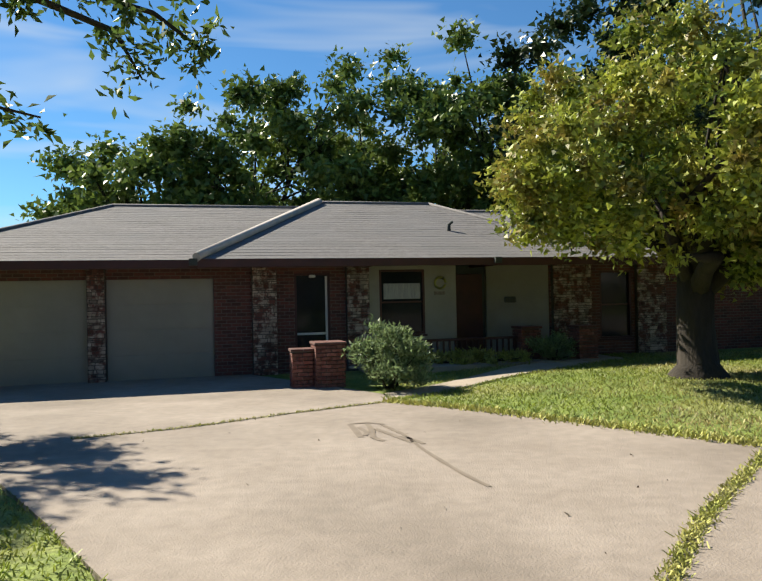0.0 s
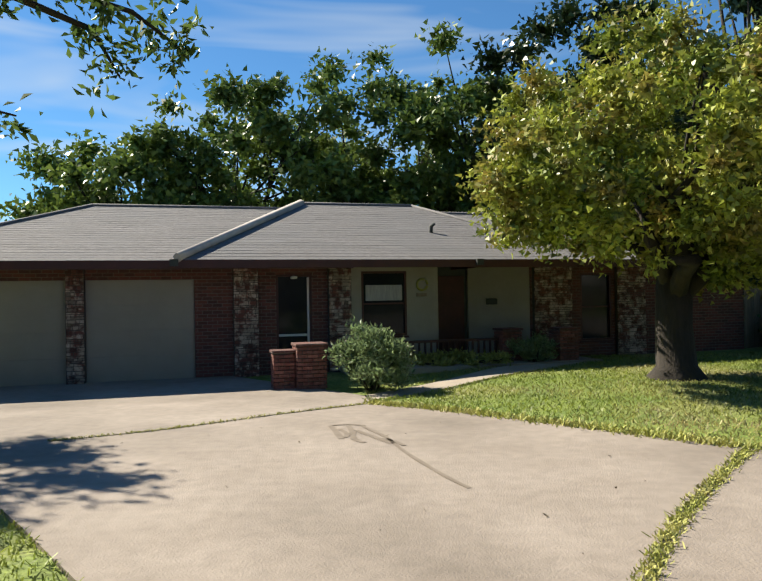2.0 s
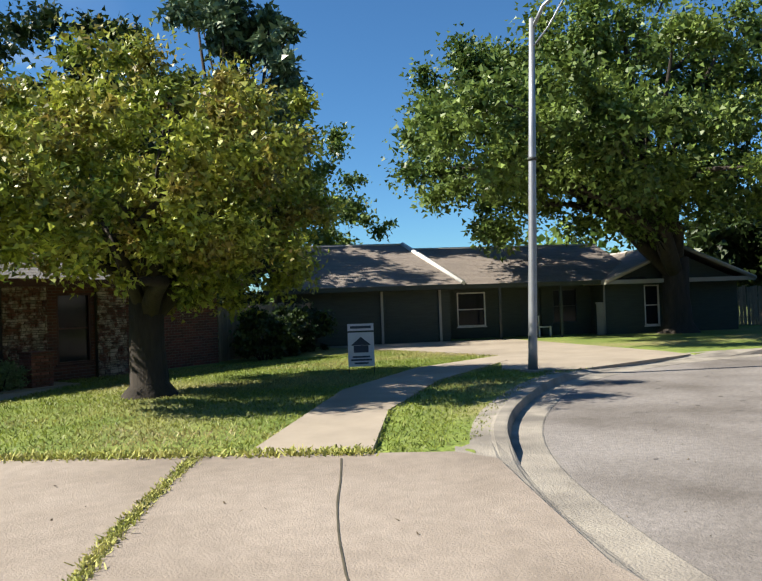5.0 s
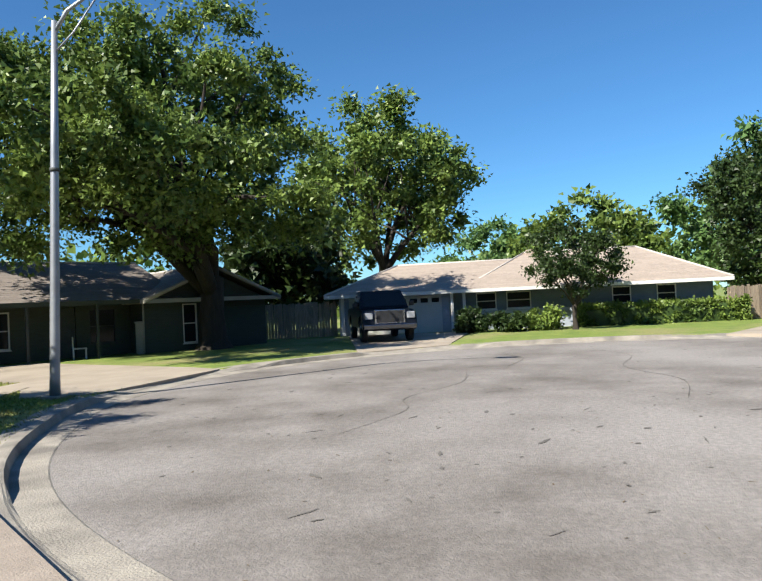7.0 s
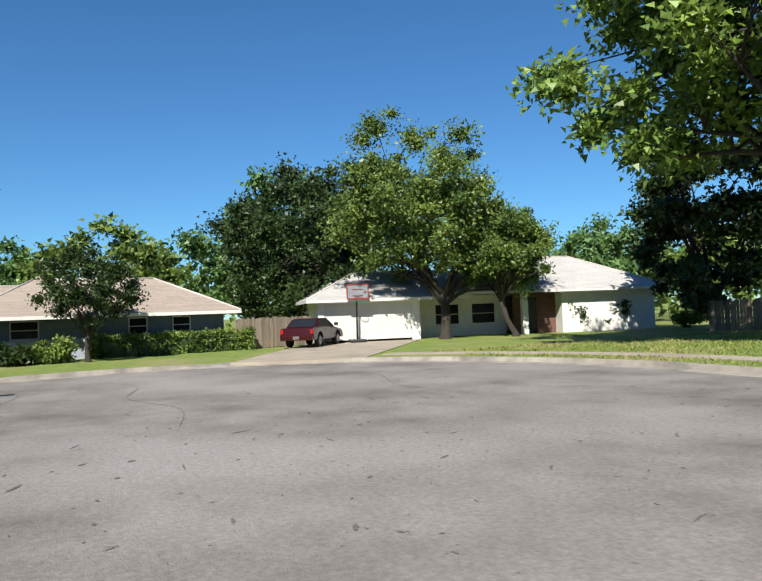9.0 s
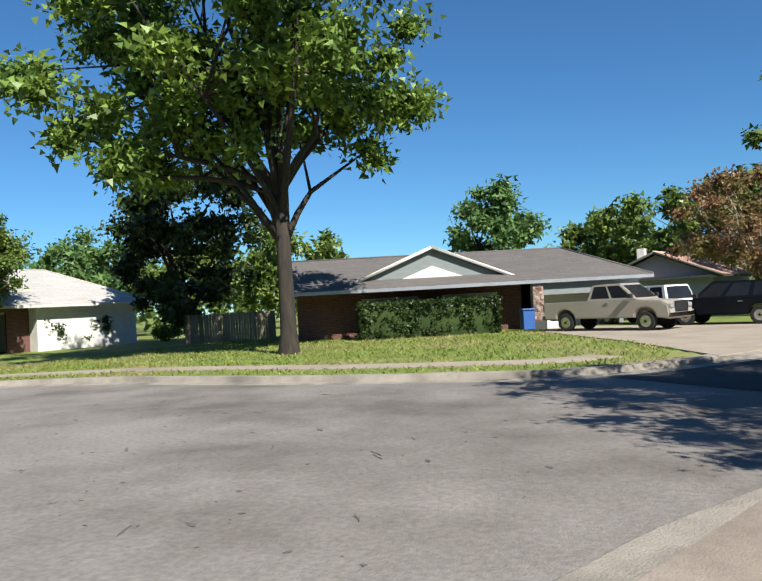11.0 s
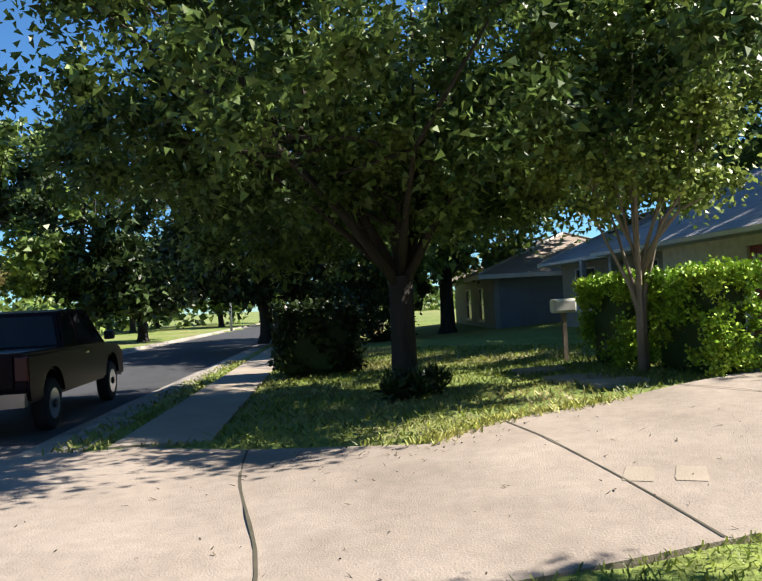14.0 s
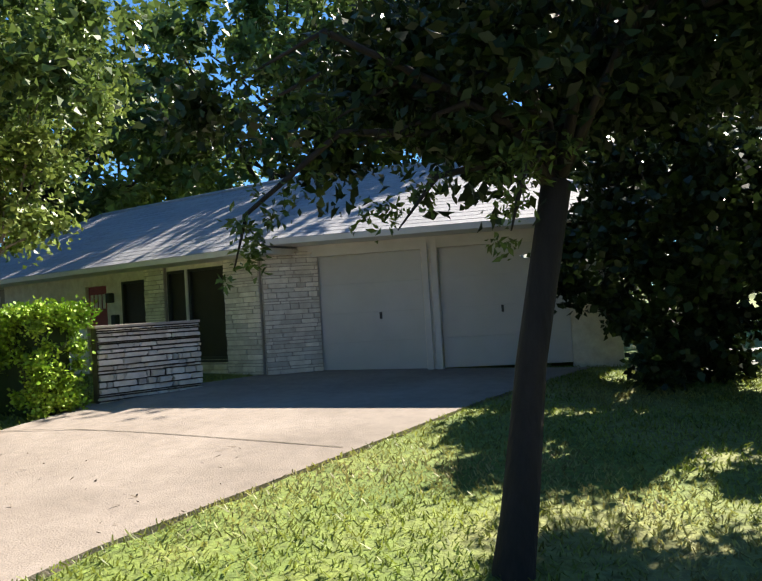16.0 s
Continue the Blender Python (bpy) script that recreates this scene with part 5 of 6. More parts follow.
        q.faces.new(o), q.faces.new(k[::-1])
        for a in range(len(line)):
            b2 = (a + 1) % len(line)
            q.faces.new((o[a], k[a], k[b2], o[b2]))
        bmesh.ops.recalc_face_normals(q, faces=q.faces[:])
        part("rear_bumper", q, bmm, v, "chrome step bumper")
    else:
        part("rear_bumper", box(xr - 0.10, xr + 0.06, -hw + 0.03, hw - 0.03, *bumper_z, 0.03), bmm, v)
    part("front_bumper", box(xf - 0.06, xf + 0.08, -hw + 0.03, hw - 0.03, *bumper_z, 0.03), bmm, v)
    pl = part("number_plate", box(xr - 0.125, xr - 0.10, -0.16, 0.16, bumper_z[0] + 0.06, bumper_z[0] + 0.20), "kerb", v)
    part("plate_bar", box(xr - 0.131, xr - 0.1255, -0.12, 0.12, bumper_z[0] + 0.105, bumper_z[0] + 0.155), "ink", pl)
    if bed:
        part("grille_frame", box(xf - 0.05, xf + 0.012, -hw * 0.56, hw * 0.56, bumper_z[1] + 0.02, tail_z[1] - 0.03, 0.015), "chrome", v)
    part("grille", box(xf - 0.04, xf + 0.02, -hw * 0.5, hw * 0.5, bumper_z[1] + 0.05, tail_z[1] - 0.06, 0.015), "plastic_black", v)
    for s in (-1, 1):
        part("tail_lamp", box(xr - 0.02, xr + 0.10, s * (hw - 0.10) - 0.09, s * (hw - 0.10) + 0.09, *tail_z, 0.02), "lamp_dim" if bed else "lamp_red", v)
        part("head_lamp", box(xf - 0.10, xf + 0.02, s * (hw - 0.22) - 0.15, s * (hw - 0.22) + 0.15, tail_z[0] + 0.0, tail_z[1] - 0.12, 0.03), "lamp_white", v)
        part("mirror", box(xd - 0.35, xd - 0.15, s * (hw + 0.1) - 0.09, s * (hw + 0.1) + 0.09, zl + 0.08, zl + 0.26, 0.03), "plastic_black", v)
        for dx in ((xa + xd) / 2 - 0.3,):
            part("door_handle", box(dx, dx + 0.2, s * (hw + 0.012) - 0.012, s * (hw + 0.012) + 0.012, zl - 0.12, zl - 0.08), "chrome" if chrome_bumper else paint, v)
    if bed:
        part("bed_floor", box(bed[0], bed[1], -hw + 0.12, hw - 0.12, bed[2] + 0.003, bed[2] + 0.02), "plastic_black", v, "dark cover over the load bed")
        part("tailgate", box(xr - 0.035, xr - 0.003, -hw + 0.2, hw - 0.2, bumper_z[1] + 0.06, bed[2] - 0.02, 0.012), paint, v)
        part("tailgate_badge", prism([(xr - 0.047, -0.05), (xr - 0.036, -0.05), (xr - 0.036, 0.05), (xr - 0.047, 0.05)], (tail_z[0] + tail_z[1]) / 2 - 0.02, (tail_z[0] + tail_z[1]) / 2 + 0.05), "kerb", v)
    for cx in wheels:
        for s in (-1, 1):
            y0, y1 = s * (hw - 0.24), s * (hw - 0.01)
            w = part("wheel", tube([(cx, y0, wr), (cx, y0 + (y1 - y0) * 0.12, wr), (cx, y0 + (y1 - y0) * 0.88, wr), (cx, y1, wr)], [wr * 0.92, wr, wr, wr * 0.92], 22), "rubber", v)
            part("rim", tube([(cx, y1 - s * 0.05, wr), (cx, y1 + s * 0.006, wr)], [wr * 0.64, wr * 0.60], 16), "chrome" if chrome_bumper else "metal", w)
            part("hub", tube([(cx, y1, wr), (cx, y1 + s * 0.03, wr)], [wr * 0.2, wr * 0.15], 10), "plastic_black", w)
    return v


PICKUP = [(-2.85, 0.52), (-2.9, 0.75), (-2.9, 1.26), (-0.55, 1.26), (1.15, 1.24), (2.5, 1.16), (2.8, 1.0), (2.86, 0.6), (2.8, 0.45)]
SHORT_CAB = [(-0.75, 1.22), (-0.55, 1.88), (0.1, 1.92), (0.75, 1.91), (1.55, 1.22)]
PICKUP_CAB = [(-1.12, 1.22), (-0.92, 1.88), (-0.2, 1.93), (0.72, 1.92), (1.55, 1.22)]
SUV = [(-2.3, 0.42), (-2.38, 0.7), (-2.36, 1.08), (1.15, 1.08), (2.1, 1.0), (2.3, 0.8), (2.32, 0.45)]
SUV_CAB = [(-2.34, 1.04), (-2.12, 1.76), (0.35, 1.78), (1.2, 1.04)]
SEDAN = [(-2.3, 0.38), (-2.38, 0.62), (-2.3, 0.98), (-1.55, 1.02), (1.0, 0.96), (2.1, 0.82), (2.3, 0.6), (2.32, 0.38)]
SEDAN_CAB = [(-1.8, 0.98), (-1.15, 1.44), (0.15, 1.46), (1.1, 0.94)]


def heading(x, y, z, h):
    return pose(x, y, z, 0, 0, 90 - h)


vehicle("pickup_truck", heading(-2.7, -14.9, -0.11, 208.5), "dark plum pickup truck parked at the kerb", "pickup truck", PICKUP, PICKUP_CAB, 1.98, (-1.8, 1.85), 0.41, "paint_dark", (-2.85, -1.12, 1.262), tail_z=(0.86, 1.22), bumper_z=(0.50, 0.70))
vehicle("pickup_truck", heading(30.7, 7.85, 0.0, 248) @ Matrix.Scale(1.1, 4), "black pickup truck parked before a white garage", "pickup truck", PICKUP, PICKUP_CAB, 1.98, (-1.8, 1.85), 0.41, "paint_navy", (-2.85, -1.12, 1.262), tail_z=(0.86, 1.22))
vehicle("sedan", heading(36.6, -11.6, 0.02, 128), "dark red sedan parked on a short driveway", "car", SEDAN, SEDAN_CAB, 1.8, (-1.4, 1.4), 0.33, "paint_red", chrome_bumper=False, tail_z=(0.7, 0.92), bumper_z=(0.38, 0.62))
vehicle("pickup_truck", heading(5.1, -31.3, 0.0, 292), "champagne pickup truck on a wide driveway", "pickup truck", PICKUP, SHORT_CAB, 1.9, (-1.8, 1.85), 0.38, "paint_silver", (-2.85, -0.75, 1.262), tail_z=(0.86, 1.15))
vehicle("sport_utility_car", heading(4.6, -36.2, 0.0, 128), "white sport utility car behind a pickup truck", "car", SUV, SUV_CAB, 1.85, (-1.45, 1.45), 0.36, "paint_white", chrome_bumper=False, tail_z=(0.8, 1.04))
vehicle("sport_utility_car", heading(0.85, -33.4, 0.0, 108), "black sport utility car parked across the driveway", "car", SUV, SUV_CAB, 1.9, (-1.45, 1.45), 0.37, "paint_navy", tail_z=(0.8, 1.06))

# ---- street things ----
lp = thing("street_lamp", pose(12.8, 10.05, 0, 2.2, 0.4, 0), "tall grey steel street lamp on the grass verge", "street lamp")
part("pole", tube([(0, 0, 0), (0, 0, 0.4), (0, 0, 5.0), (0, 0, 7.6)], [0.11, 0.10, 0.08, 0.06], 12), "metal", lp)
part("base_plate", box(-0.2, 0.2, -0.2, 0.2, -0.02, 0.05, 0.01), "concrete2", lp)
part("arm", tube([(0, 0, 7.35), (0.05, -0.25, 7.8), (0.12, -0.9, 8.2), (0.2, -2.0, 8.4), (0.25, -2.7, 8.42)], [0.045, 0.042, 0.04, 0.035, 0.03], 8), "metal", lp)
part("brace", tube([(0, 0, 6.95), (0.06, -0.4, 7.35), (0.12, -0.95, 8.1)], [0.02, 0.02, 0.02], 6), "metal", lp)
part("lantern", box(0.1, 0.42, -3.3, -2.65, 8.32, 8.48, 0.05), "metal", lp)
part("collar", tube([(0, 0, 4.55), (0, 0, 4.62)], [0.10, 0.10], 12), "dark", lp)
lp2 = thing("street_lamp", pose(-27.0, -61.5, 0), "far street lamp along the street", "street lamp")
part("pole", tube([(0, 0, -0.1), (0, 0, 6.5)], [0.12, 0.08], 8), "metal", lp2)
part("arm", tube([(0, 0, 6.4), (0.8, -0.4, 6.8), (1.6, -0.8, 6.8)], [0.05, 0.05, 0.04], 6), "metal", lp2)

sg = thing("yard_sign", pose(10.6, 13.2, 0, 0, 0, -38), "white and blue yard sign on two thin legs", "sign")
for x in (-0.29, 0.29):
    part("leg", tube([(x, 0, -0.1), (x, 0, 1.16)], [0.013, 0.013], 6), "dark", sg)
part("top_board", box(-0.3, 0.3, -0.015, 0.015, 0.98, 1.14), "sign_white", sg)
bd = part("board", box(-0.3, 0.3, -0.015, 0.015, 0.16, 0.94), "sign_white", sg)
part("house_mark", prism([(-0.17, -0.021), (0.17, -0.021), (0.17, -0.0155), (-0.17, -0.0155)], 0.48, 0.64), "ink", bd)
part("roof_mark", profile([(-0.23, 0.645), (0.23, 0.645), (0.0, 0.84)], -0.021, -0.0155), "ink", bd)
for z, w in ((0.38, 0.2), (0.31, 0.24), (0.235, 0.16)):
    part("text_bar", box(-w, w, -0.02, -0.0155, z - 0.02, z + 0.02), "ink", bd)
part("text_bar", box(-0.24, 0.24, -0.02, -0.0155, 1.03, 1.09), "ink", sg)

dr = thing("deck_rail", pose(29.88, 14.47, 0, 0, 0, -46.3), "white painted deck railing beside a green house", "railing")
for z in (0.85, 1.3):
    part("rail", box(0, 1.54, -0.03, 0.03, z, z + 0.07, 0.006), "trim_white", dr)
for i in range(8):
    x = 0.03 + i * (1.54 - 0.06) / 7
    part("baluster", box(x - 0.03, x + 0.03, -0.02, 0.02, 0.92 if 0 < i < 7 else -0.05, 1.3), "trim_white", dr)

pb = thing("pillar_box", pose(26.0, 16.6, 0), "cream box pillar beside a porch", "mailbox pillar")
part("pillar", box(-0.17, 0.17, -0.17, 0.17, -0.05, 1.25, 0.015), "cream", pb)
part("cap", box(-0.2, 0.2, -0.2, 0.2, 1.25, 1.31, 0.01), "cream", pb)
ch = thing("patio_chair", pose(24.0, 18.0, 0, 0, 0, 40), "white garden chair on a shaded porch", "chair")
part("seat", box(-0.25, 0.25, -0.25, 0.25, 0.38, 0.42, 0.01), "trim_white", ch)
part("backrest", box(-0.25, 0.25, 0.22, 0.26, 0.42, 0.85, 0.015), "trim_white", ch)
for x in (-0.22, 0.22):
    for y in (-0.22, 0.22):
        part("leg", box(x - 0.02, x + 0.02, y - 0.02, y + 0.02, 0, 0.38), "trim_white", ch)

hp = thing("basketball_hoop", pose(37.8, -14.6, 0.02, 0, 0, -100), "portable basketball hoop with a red rim", "basketball hoop")
part("base", box(-0.45, 0.45, -0.3, 0.7, 0.0, 0.16, 0.05), "plastic_black", hp)
part("pole", tube([(0, 0.2, 0.1), (0, 0.1, 2.2), (0, -0.2, 3.0)], [0.06, 0.05, 0.05], 8), "plastic_black", hp)
part("backboard", box(-0.6, 0.6, -0.31, -0.29, 2.45, 3.25, 0.008), "metal", hp)
for x0, x1, z0, z1 in ((-0.63, 0.63, 2.42, 2.48), (-0.63, 0.63, 3.22, 3.28), (-0.63, -0.57, 2.48, 3.22), (0.57, 0.63, 2.48, 3.22)):
    part("board_edge", box(x0, x1, -0.345, -0.28, z0, z1), "red_door", hp)
for z0, z1, x0, x1 in ((2.6, 2.64, -0.3, 0.3), (2.95, 2.99, -0.3, 0.3)):
    part("target_line", box(x0, x1, -0.335, -0.322, z0, z1), "red_door", hp)
part("rim", tube([(0.23 * math.cos(a * math.pi / 8), -0.58 + 0.23 * math.sin(a * math.pi / 8), 2.58) for a in range(17)], [0.018] * 17, 6), "red_door", hp)


def fence(x0, y0, x1, y1, h, label, z=0.0):
    a = math.degrees(math.atan2(y1 - y0, x1 - x0))
    ln = math.hypot(x1 - x0, y1 - y0)
    f = thing("fence", pose(x0, y0, z, 0, 0, a), label, "fence")
    rr = random.Random(int(ln * 10))
    for z0 in (0.35, h - 0.35):
        part("rail", box(0, ln, 0.0, 0.05, z0, z0 + 0.09), "wood", f)
    x = 0.0
    while x < ln:
        hh = h + rr.uniform(-0.05, 0.05)
        o = part("board", box(x + 0.006, x + 0.144, -0.025, -0.002, 0.02, hh, 0.004), "wood", f)
        o.rotation_euler = (0, radians(rr.uniform(-0.6, 0.6)), 0)
        x += 0.15
    x = 0.0
    while x < ln + 0.1:
        part("post", box(x - 0.05, x + 0.05, 0.05, 0.15, -0.1, h - 0.05), "wood", f)
        x += 2.4
    return f


fence(32.6, 15.4, 34.9, 11.2, 1.75, "weathered wooden board fence beside the oak")
fence(29.0, 17.6, 32.6, 15.4, 1.75, "weathered wooden board fence beside the green house")
fence(36.6, -7.6, 38.8, -12.2, 1.6, "weathered wooden fence between two houses")
fence(28.0, -30.6, 23.4, -32.6, 1.6, "pale weathered board fence behind the lawn")

fence(10.4, 19.75, 16.0, 22.9, 1.7, "dark weathered board fence between two houses")
for i, (hx, hy) in enumerate(((11.6, 19.2), (13.0, 20.0), (14.6, 20.9), (11.0, 23.5), (13.4, 25.0))):
    shrub(hx, hy, 0, [(0, 0, 0.7, 0.8, 0.7, 0.75)] if i < 3 else [(0, 0, 2.2, 1.8, 1.6, 2.2)], "dark leafy shrub in the shade between houses", "leaf_dark", 3500 if i < 3 else 12000, 0.12, 0.3 if i < 3 else 0.5, 32 if i < 3 else 70, 260 + i)

bn = thing("wheelie_bin", pose(9.4, -33.4, 0, 0, 0, -150), "blue plastic wheelie bin beside a garage", "bin")
part("body", prism([(-0.26, -0.3), (0.26, -0.3), (0.3, 0.3), (-0.3, 0.3)], 0.05, 0.95), "bin_blue", bn)
part("lid", box(-0.31, 0.31, -0.35, 0.33, 0.95, 1.02, 0.02), "bin_blue", bn)
cb = thing("box_pile", pose(8.9, -34.2, 0, 0, 0, -150), "heap of grey boxes before a garage", "boxes")
for i, bb in enumerate(((-0.5, 0.1, -0.3, 0.2, 0, 0.4), (0.15, 0.7, -0.2, 0.3, 0, 0.55), (-0.3, 0.3, -0.1, 0.3, 0.55, 0.8))):
    part("box", box(*bb, 0.02), ("dark", "trim_white", "cream")[i], cb)

# ---- shrubs, hedges ----
Q = pose(-3.66, 15.9, 0, 0, 0, 15)


def at_a(x, y):
    v = Q @ Vector((x, y, 0))
    return v.x, v.y


sx, sy = 0.15, 13.35
shrub(sx, sy, -0.07, [(0, 0, 0.52, 0.75, 0.6, 0.54)], "bushy grey-green rosemary shrub by brick piers", "leaf_grey", 9000, 0.10, 0.22, 55, 201, slim=0.14, droop=-0.9)
shrub(*at_a(7.6, -1.0), 0, [(0, 0, 0.3, 0.5, 0.4, 0.3)], "small grey-green shrub before the porch", "leaf_grey", 3500, 0.09, 0.18, 30, 202, slim=0.14, droop=-0.9)
wd = shrub(*at_a(5.6, -0.9), 0, [(0, 0, 0.12, 1.5, 0.35, 0.16)], "low weedy planting before a porch rail", "weed", 6000, 0.08, 0.12, 60, 203, name="weedy_planting", slim=0.2, droop=-0.9)
for i, (hx, hy, rx, ry, h, lab, lf) in enumerate([(33.6, 4.2, 0.9, 0.8, 1.1, "round clipped shrub before a pale wall", "leaf_dark"), (33.6, 2.4, 1.1, 0.8, 0.95, "low dark shrub before a pale wall", "leaf_dark"),
                                               (34.0, 1.0, 0.9, 0.8, 1.0, "low dark shrub before a pale wall", "leaf_oak"), (36.6, -28.6, 0.7, 0.7, 1.9, "tall clipped shrub against a white wall", "leaf_dark"),
                                               (36.3, -31.2, 1.1, 0.9, 2.2, "big dark shrub against a white wall", "leaf_dark"), (33.5, -35.0, 0.8, 0.8, 1.2, "bright green shrub at the lawn's edge", "leaf_maple")]):
    shrub(hx, hy, 0, [(0, 0, h * 0.5, rx, ry, h * 0.5)], lab, lf, 3500, 0.14, 0.3, 32, 210 + i)


def hedge(x, y, z, rz, lx, ly, h, label, leaf, n, size, seed):
    rng = np.random.default_rng(seed)
    t = thing("hedge", pose(x, y, z, 0, 0, rz), label, "hedge")
    # opaque dark box: colours in the shade seen between the outer leaves
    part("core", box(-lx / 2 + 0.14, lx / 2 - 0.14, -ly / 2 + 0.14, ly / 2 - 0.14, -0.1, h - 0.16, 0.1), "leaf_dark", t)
    k = int(60 * lx * max(ly, 0.6) * h) + 40
    p = (rng.random((k, 3)) - 0.5) * (lx, ly, h) + (0, 0, h / 2)
    ax = rng.integers(0, 3, k)
    for i in range(k):
        d = (lx, ly, h)[ax[i]]
        sgn = 1 if (rng.random() < 0.5 or ax[i] == 2) else -1
        p[i, ax[i]] = (h if ax[i] == 2 else sgn * d / 2) - (0.08 if ax[i] == 2 else sgn * 0.08)
    r = np.full((k, 3), 0.17) * (0.6 + 0.8 * rng.random((k, 1)))
    part("foliage", quads_mesh("foliage", leaves(rng, p, r, n, size, droop=-0.2)), leaf, t)
    return t


hedge(36.5, -4.5, 0, -84, 7.5, 1.2, 1.0, "long bright clipped hedge before a house", "leaf_oak", 18000, 0.11, 231)
hedge(13.4, -30.9, 0, -150, 6.4, 1.5, 1.6, "dark green hedge under house windows", "leaf_dark", 22000, 0.10, 232)
hedge(-10.35, -6.35, 0.44, 64, 1.75, 0.8, 1.42, "boxy sunlit hedge beside a stone wall", "leaf_hedge", 30000, 0.055, 233)
hedge(-11.0, -8.15, 0.44, 64, 1.5, 0.8, 1.38, "boxy sunlit hedge behind a multi-stemmed tree", "leaf_hedge", 26000, 0.055, 234)
hedge(-9.0, -15.3, 0.2, 62, 2.0, 1.9, 1.45, "dense dark clipped hedge beside the pavement", "leaf_dark", 12000, 0.09, 235)
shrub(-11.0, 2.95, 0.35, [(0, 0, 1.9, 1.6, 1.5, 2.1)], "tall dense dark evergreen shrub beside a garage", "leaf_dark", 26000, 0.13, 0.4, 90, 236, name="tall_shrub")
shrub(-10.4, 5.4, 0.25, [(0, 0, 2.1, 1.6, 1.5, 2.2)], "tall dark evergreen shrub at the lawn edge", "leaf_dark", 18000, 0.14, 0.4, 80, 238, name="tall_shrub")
# added dark shrubs that stand in for shade over the far lawn
for i, (hx, hy) in enumerate(((-17.5, -28.5), (-16.6, -23.4))):
    shrub(hx, hy, 0.1, [(0, 0, 1.7, 2.0, 2.0, 1.9)], "dense dark shrub added to darken a front lawn", "leaf_dark", 14000, 0.13, 0.5, 70, 270 + i, name="tall_shrub")
shrub(-7.2, -9.3, 0.17, [(0, 0, 0.12, 0.55, 0.4, 0.16)], "small strap-leaved plant under a tree", "leaf_dark", 900, 0.2, 0.12, 20, 237, name="ground_plant", slim=0.1, droop=-0.9)
tree(-10.1, -7.15, [(0, 0, 4.4, 2.0, 2.0, 1.9), (-0.2, 0.3, 6.0, 1.5, 1.5, 1.1), (0.6, 0.6, 3.0, 1.3, 1.3, 0.7)], "slender multi-stemmed crape myrtle between hedges", trunk_r=0.06, fork=1.7, leaf="leaf_myrtle", bark="bark_pale", n_leaf=42000, size=0.088, lump=0.5, n_clump=100, seed=241,
     z=0.44, limbs=10, stems=[(0.12, 0.05, 0.045), (-0.2, 0.15, 0.04), (0.3, -0.25, 0.035), (-0.05, -0.3, 0.035), (0.42, 0.3, 0.03)])

# stone wall beside the hedge
sw = thing("stone_wall", pose(-10.72, -5.55, 0.46, 0, 0, 136.5), "low stacked limestone wall beside a hedge", "wall")
part("wall_core", box(0.0, 1.62, -0.26, -0.04, -0.25, 1.10), "mortar", sw)
part("coping", box(-0.02, 1.64, -0.30, 0.0, 1.10, 1.14, 0.008), "mortar_pale", sw)

# low brick piers and porch rail of the brick house
for nm, px, py, w, h in (("brick_pier", 1.56, -2.45, 0.40, 0.72), ("brick_pier", 2.05, -2.55, 0.56, 0.84), ("brick_pier", 8.45, -0.85, 0.5, 0.80), ("brick_pier", 7.2, -0.45, 0.5, 0.80)):
    p = thing(nm, Q @ pose(px, py, -0.09 if px < 3 else 0), "low red brick pier with a flat cap", "pier", "brick piers of the porch")
    part("core", box(-w / 2 + 0.03, w / 2 - 0.03, -w / 2 + 0.03, w / 2 - 0.03, -0.1, h - 0.05), "mortar", p)
    part("cap", box(-w / 2 - 0.02, w / 2 + 0.02, -w / 2 - 0.02, w / 2 + 0.02, h - 0.05, h, 0.008), "brick_dark", p)
    masonry(p, -w / 2, w / 2, 0.0, h - 0.055, -w / 2 + 0.03, "brick_red", 0.2, 0.072, 5, 0.03)
    masonry(p, -w / 2, w / 2, 0.0, h - 0.055, -w / 2 + 0.03, "brick_red", 0.2, 0.072, 6, 0.03, along="y")
rl = thing("porch_rail", Q @ pose(4.45, -0.45, 0), "low maroon porch railing with short balusters", "railing")
part("top_rail", box(0, 2.75, -0.04, 0.04, 0.52, 0.58, 0.01), "trim_red", rl)
part("bottom_rail", box(0, 2.75, -0.05, 0.05, 0.02, 0.12, 0.01), "trim_red", rl)
for i in range(19):
    part("baluster", box(0.06 + i * 0.147, 0.10 + i * 0.147, -0.02, 0.02, 0.12, 0.52), "trim_red", rl)

# stepping slabs and a letter box by the white stone house
for i, (x, y) in enumerate(((-9.0, -6.85), (-9.25, -7.75), (-9.95, -9.1))):
    s = thing("stepping_slab", pose(x, y, float(lawn_z(x, y)), 0, 0, 64 + i * 4), "pale rectangular stepping slab in the lawn", "slab", "stepping slabs")
    part("slab", box(-0.30, 0.30, -0.45, 0.45, -0.03, 0.045, 0.012), "concrete2", s)
lb = thing("letter_box", pose(-11.2, -9.6, 0.42, 0, 0, 64), "white letter box on a thin post", "letter box")
part("post", box(-0.04, 0.04, -0.04, 0.04, -0.1, 0.85), "wood", lb)
part("box", box(-0.12, 0.12, -0.24, 0.24, 0.85, 1.12, 0.05), "trim_white", lb)

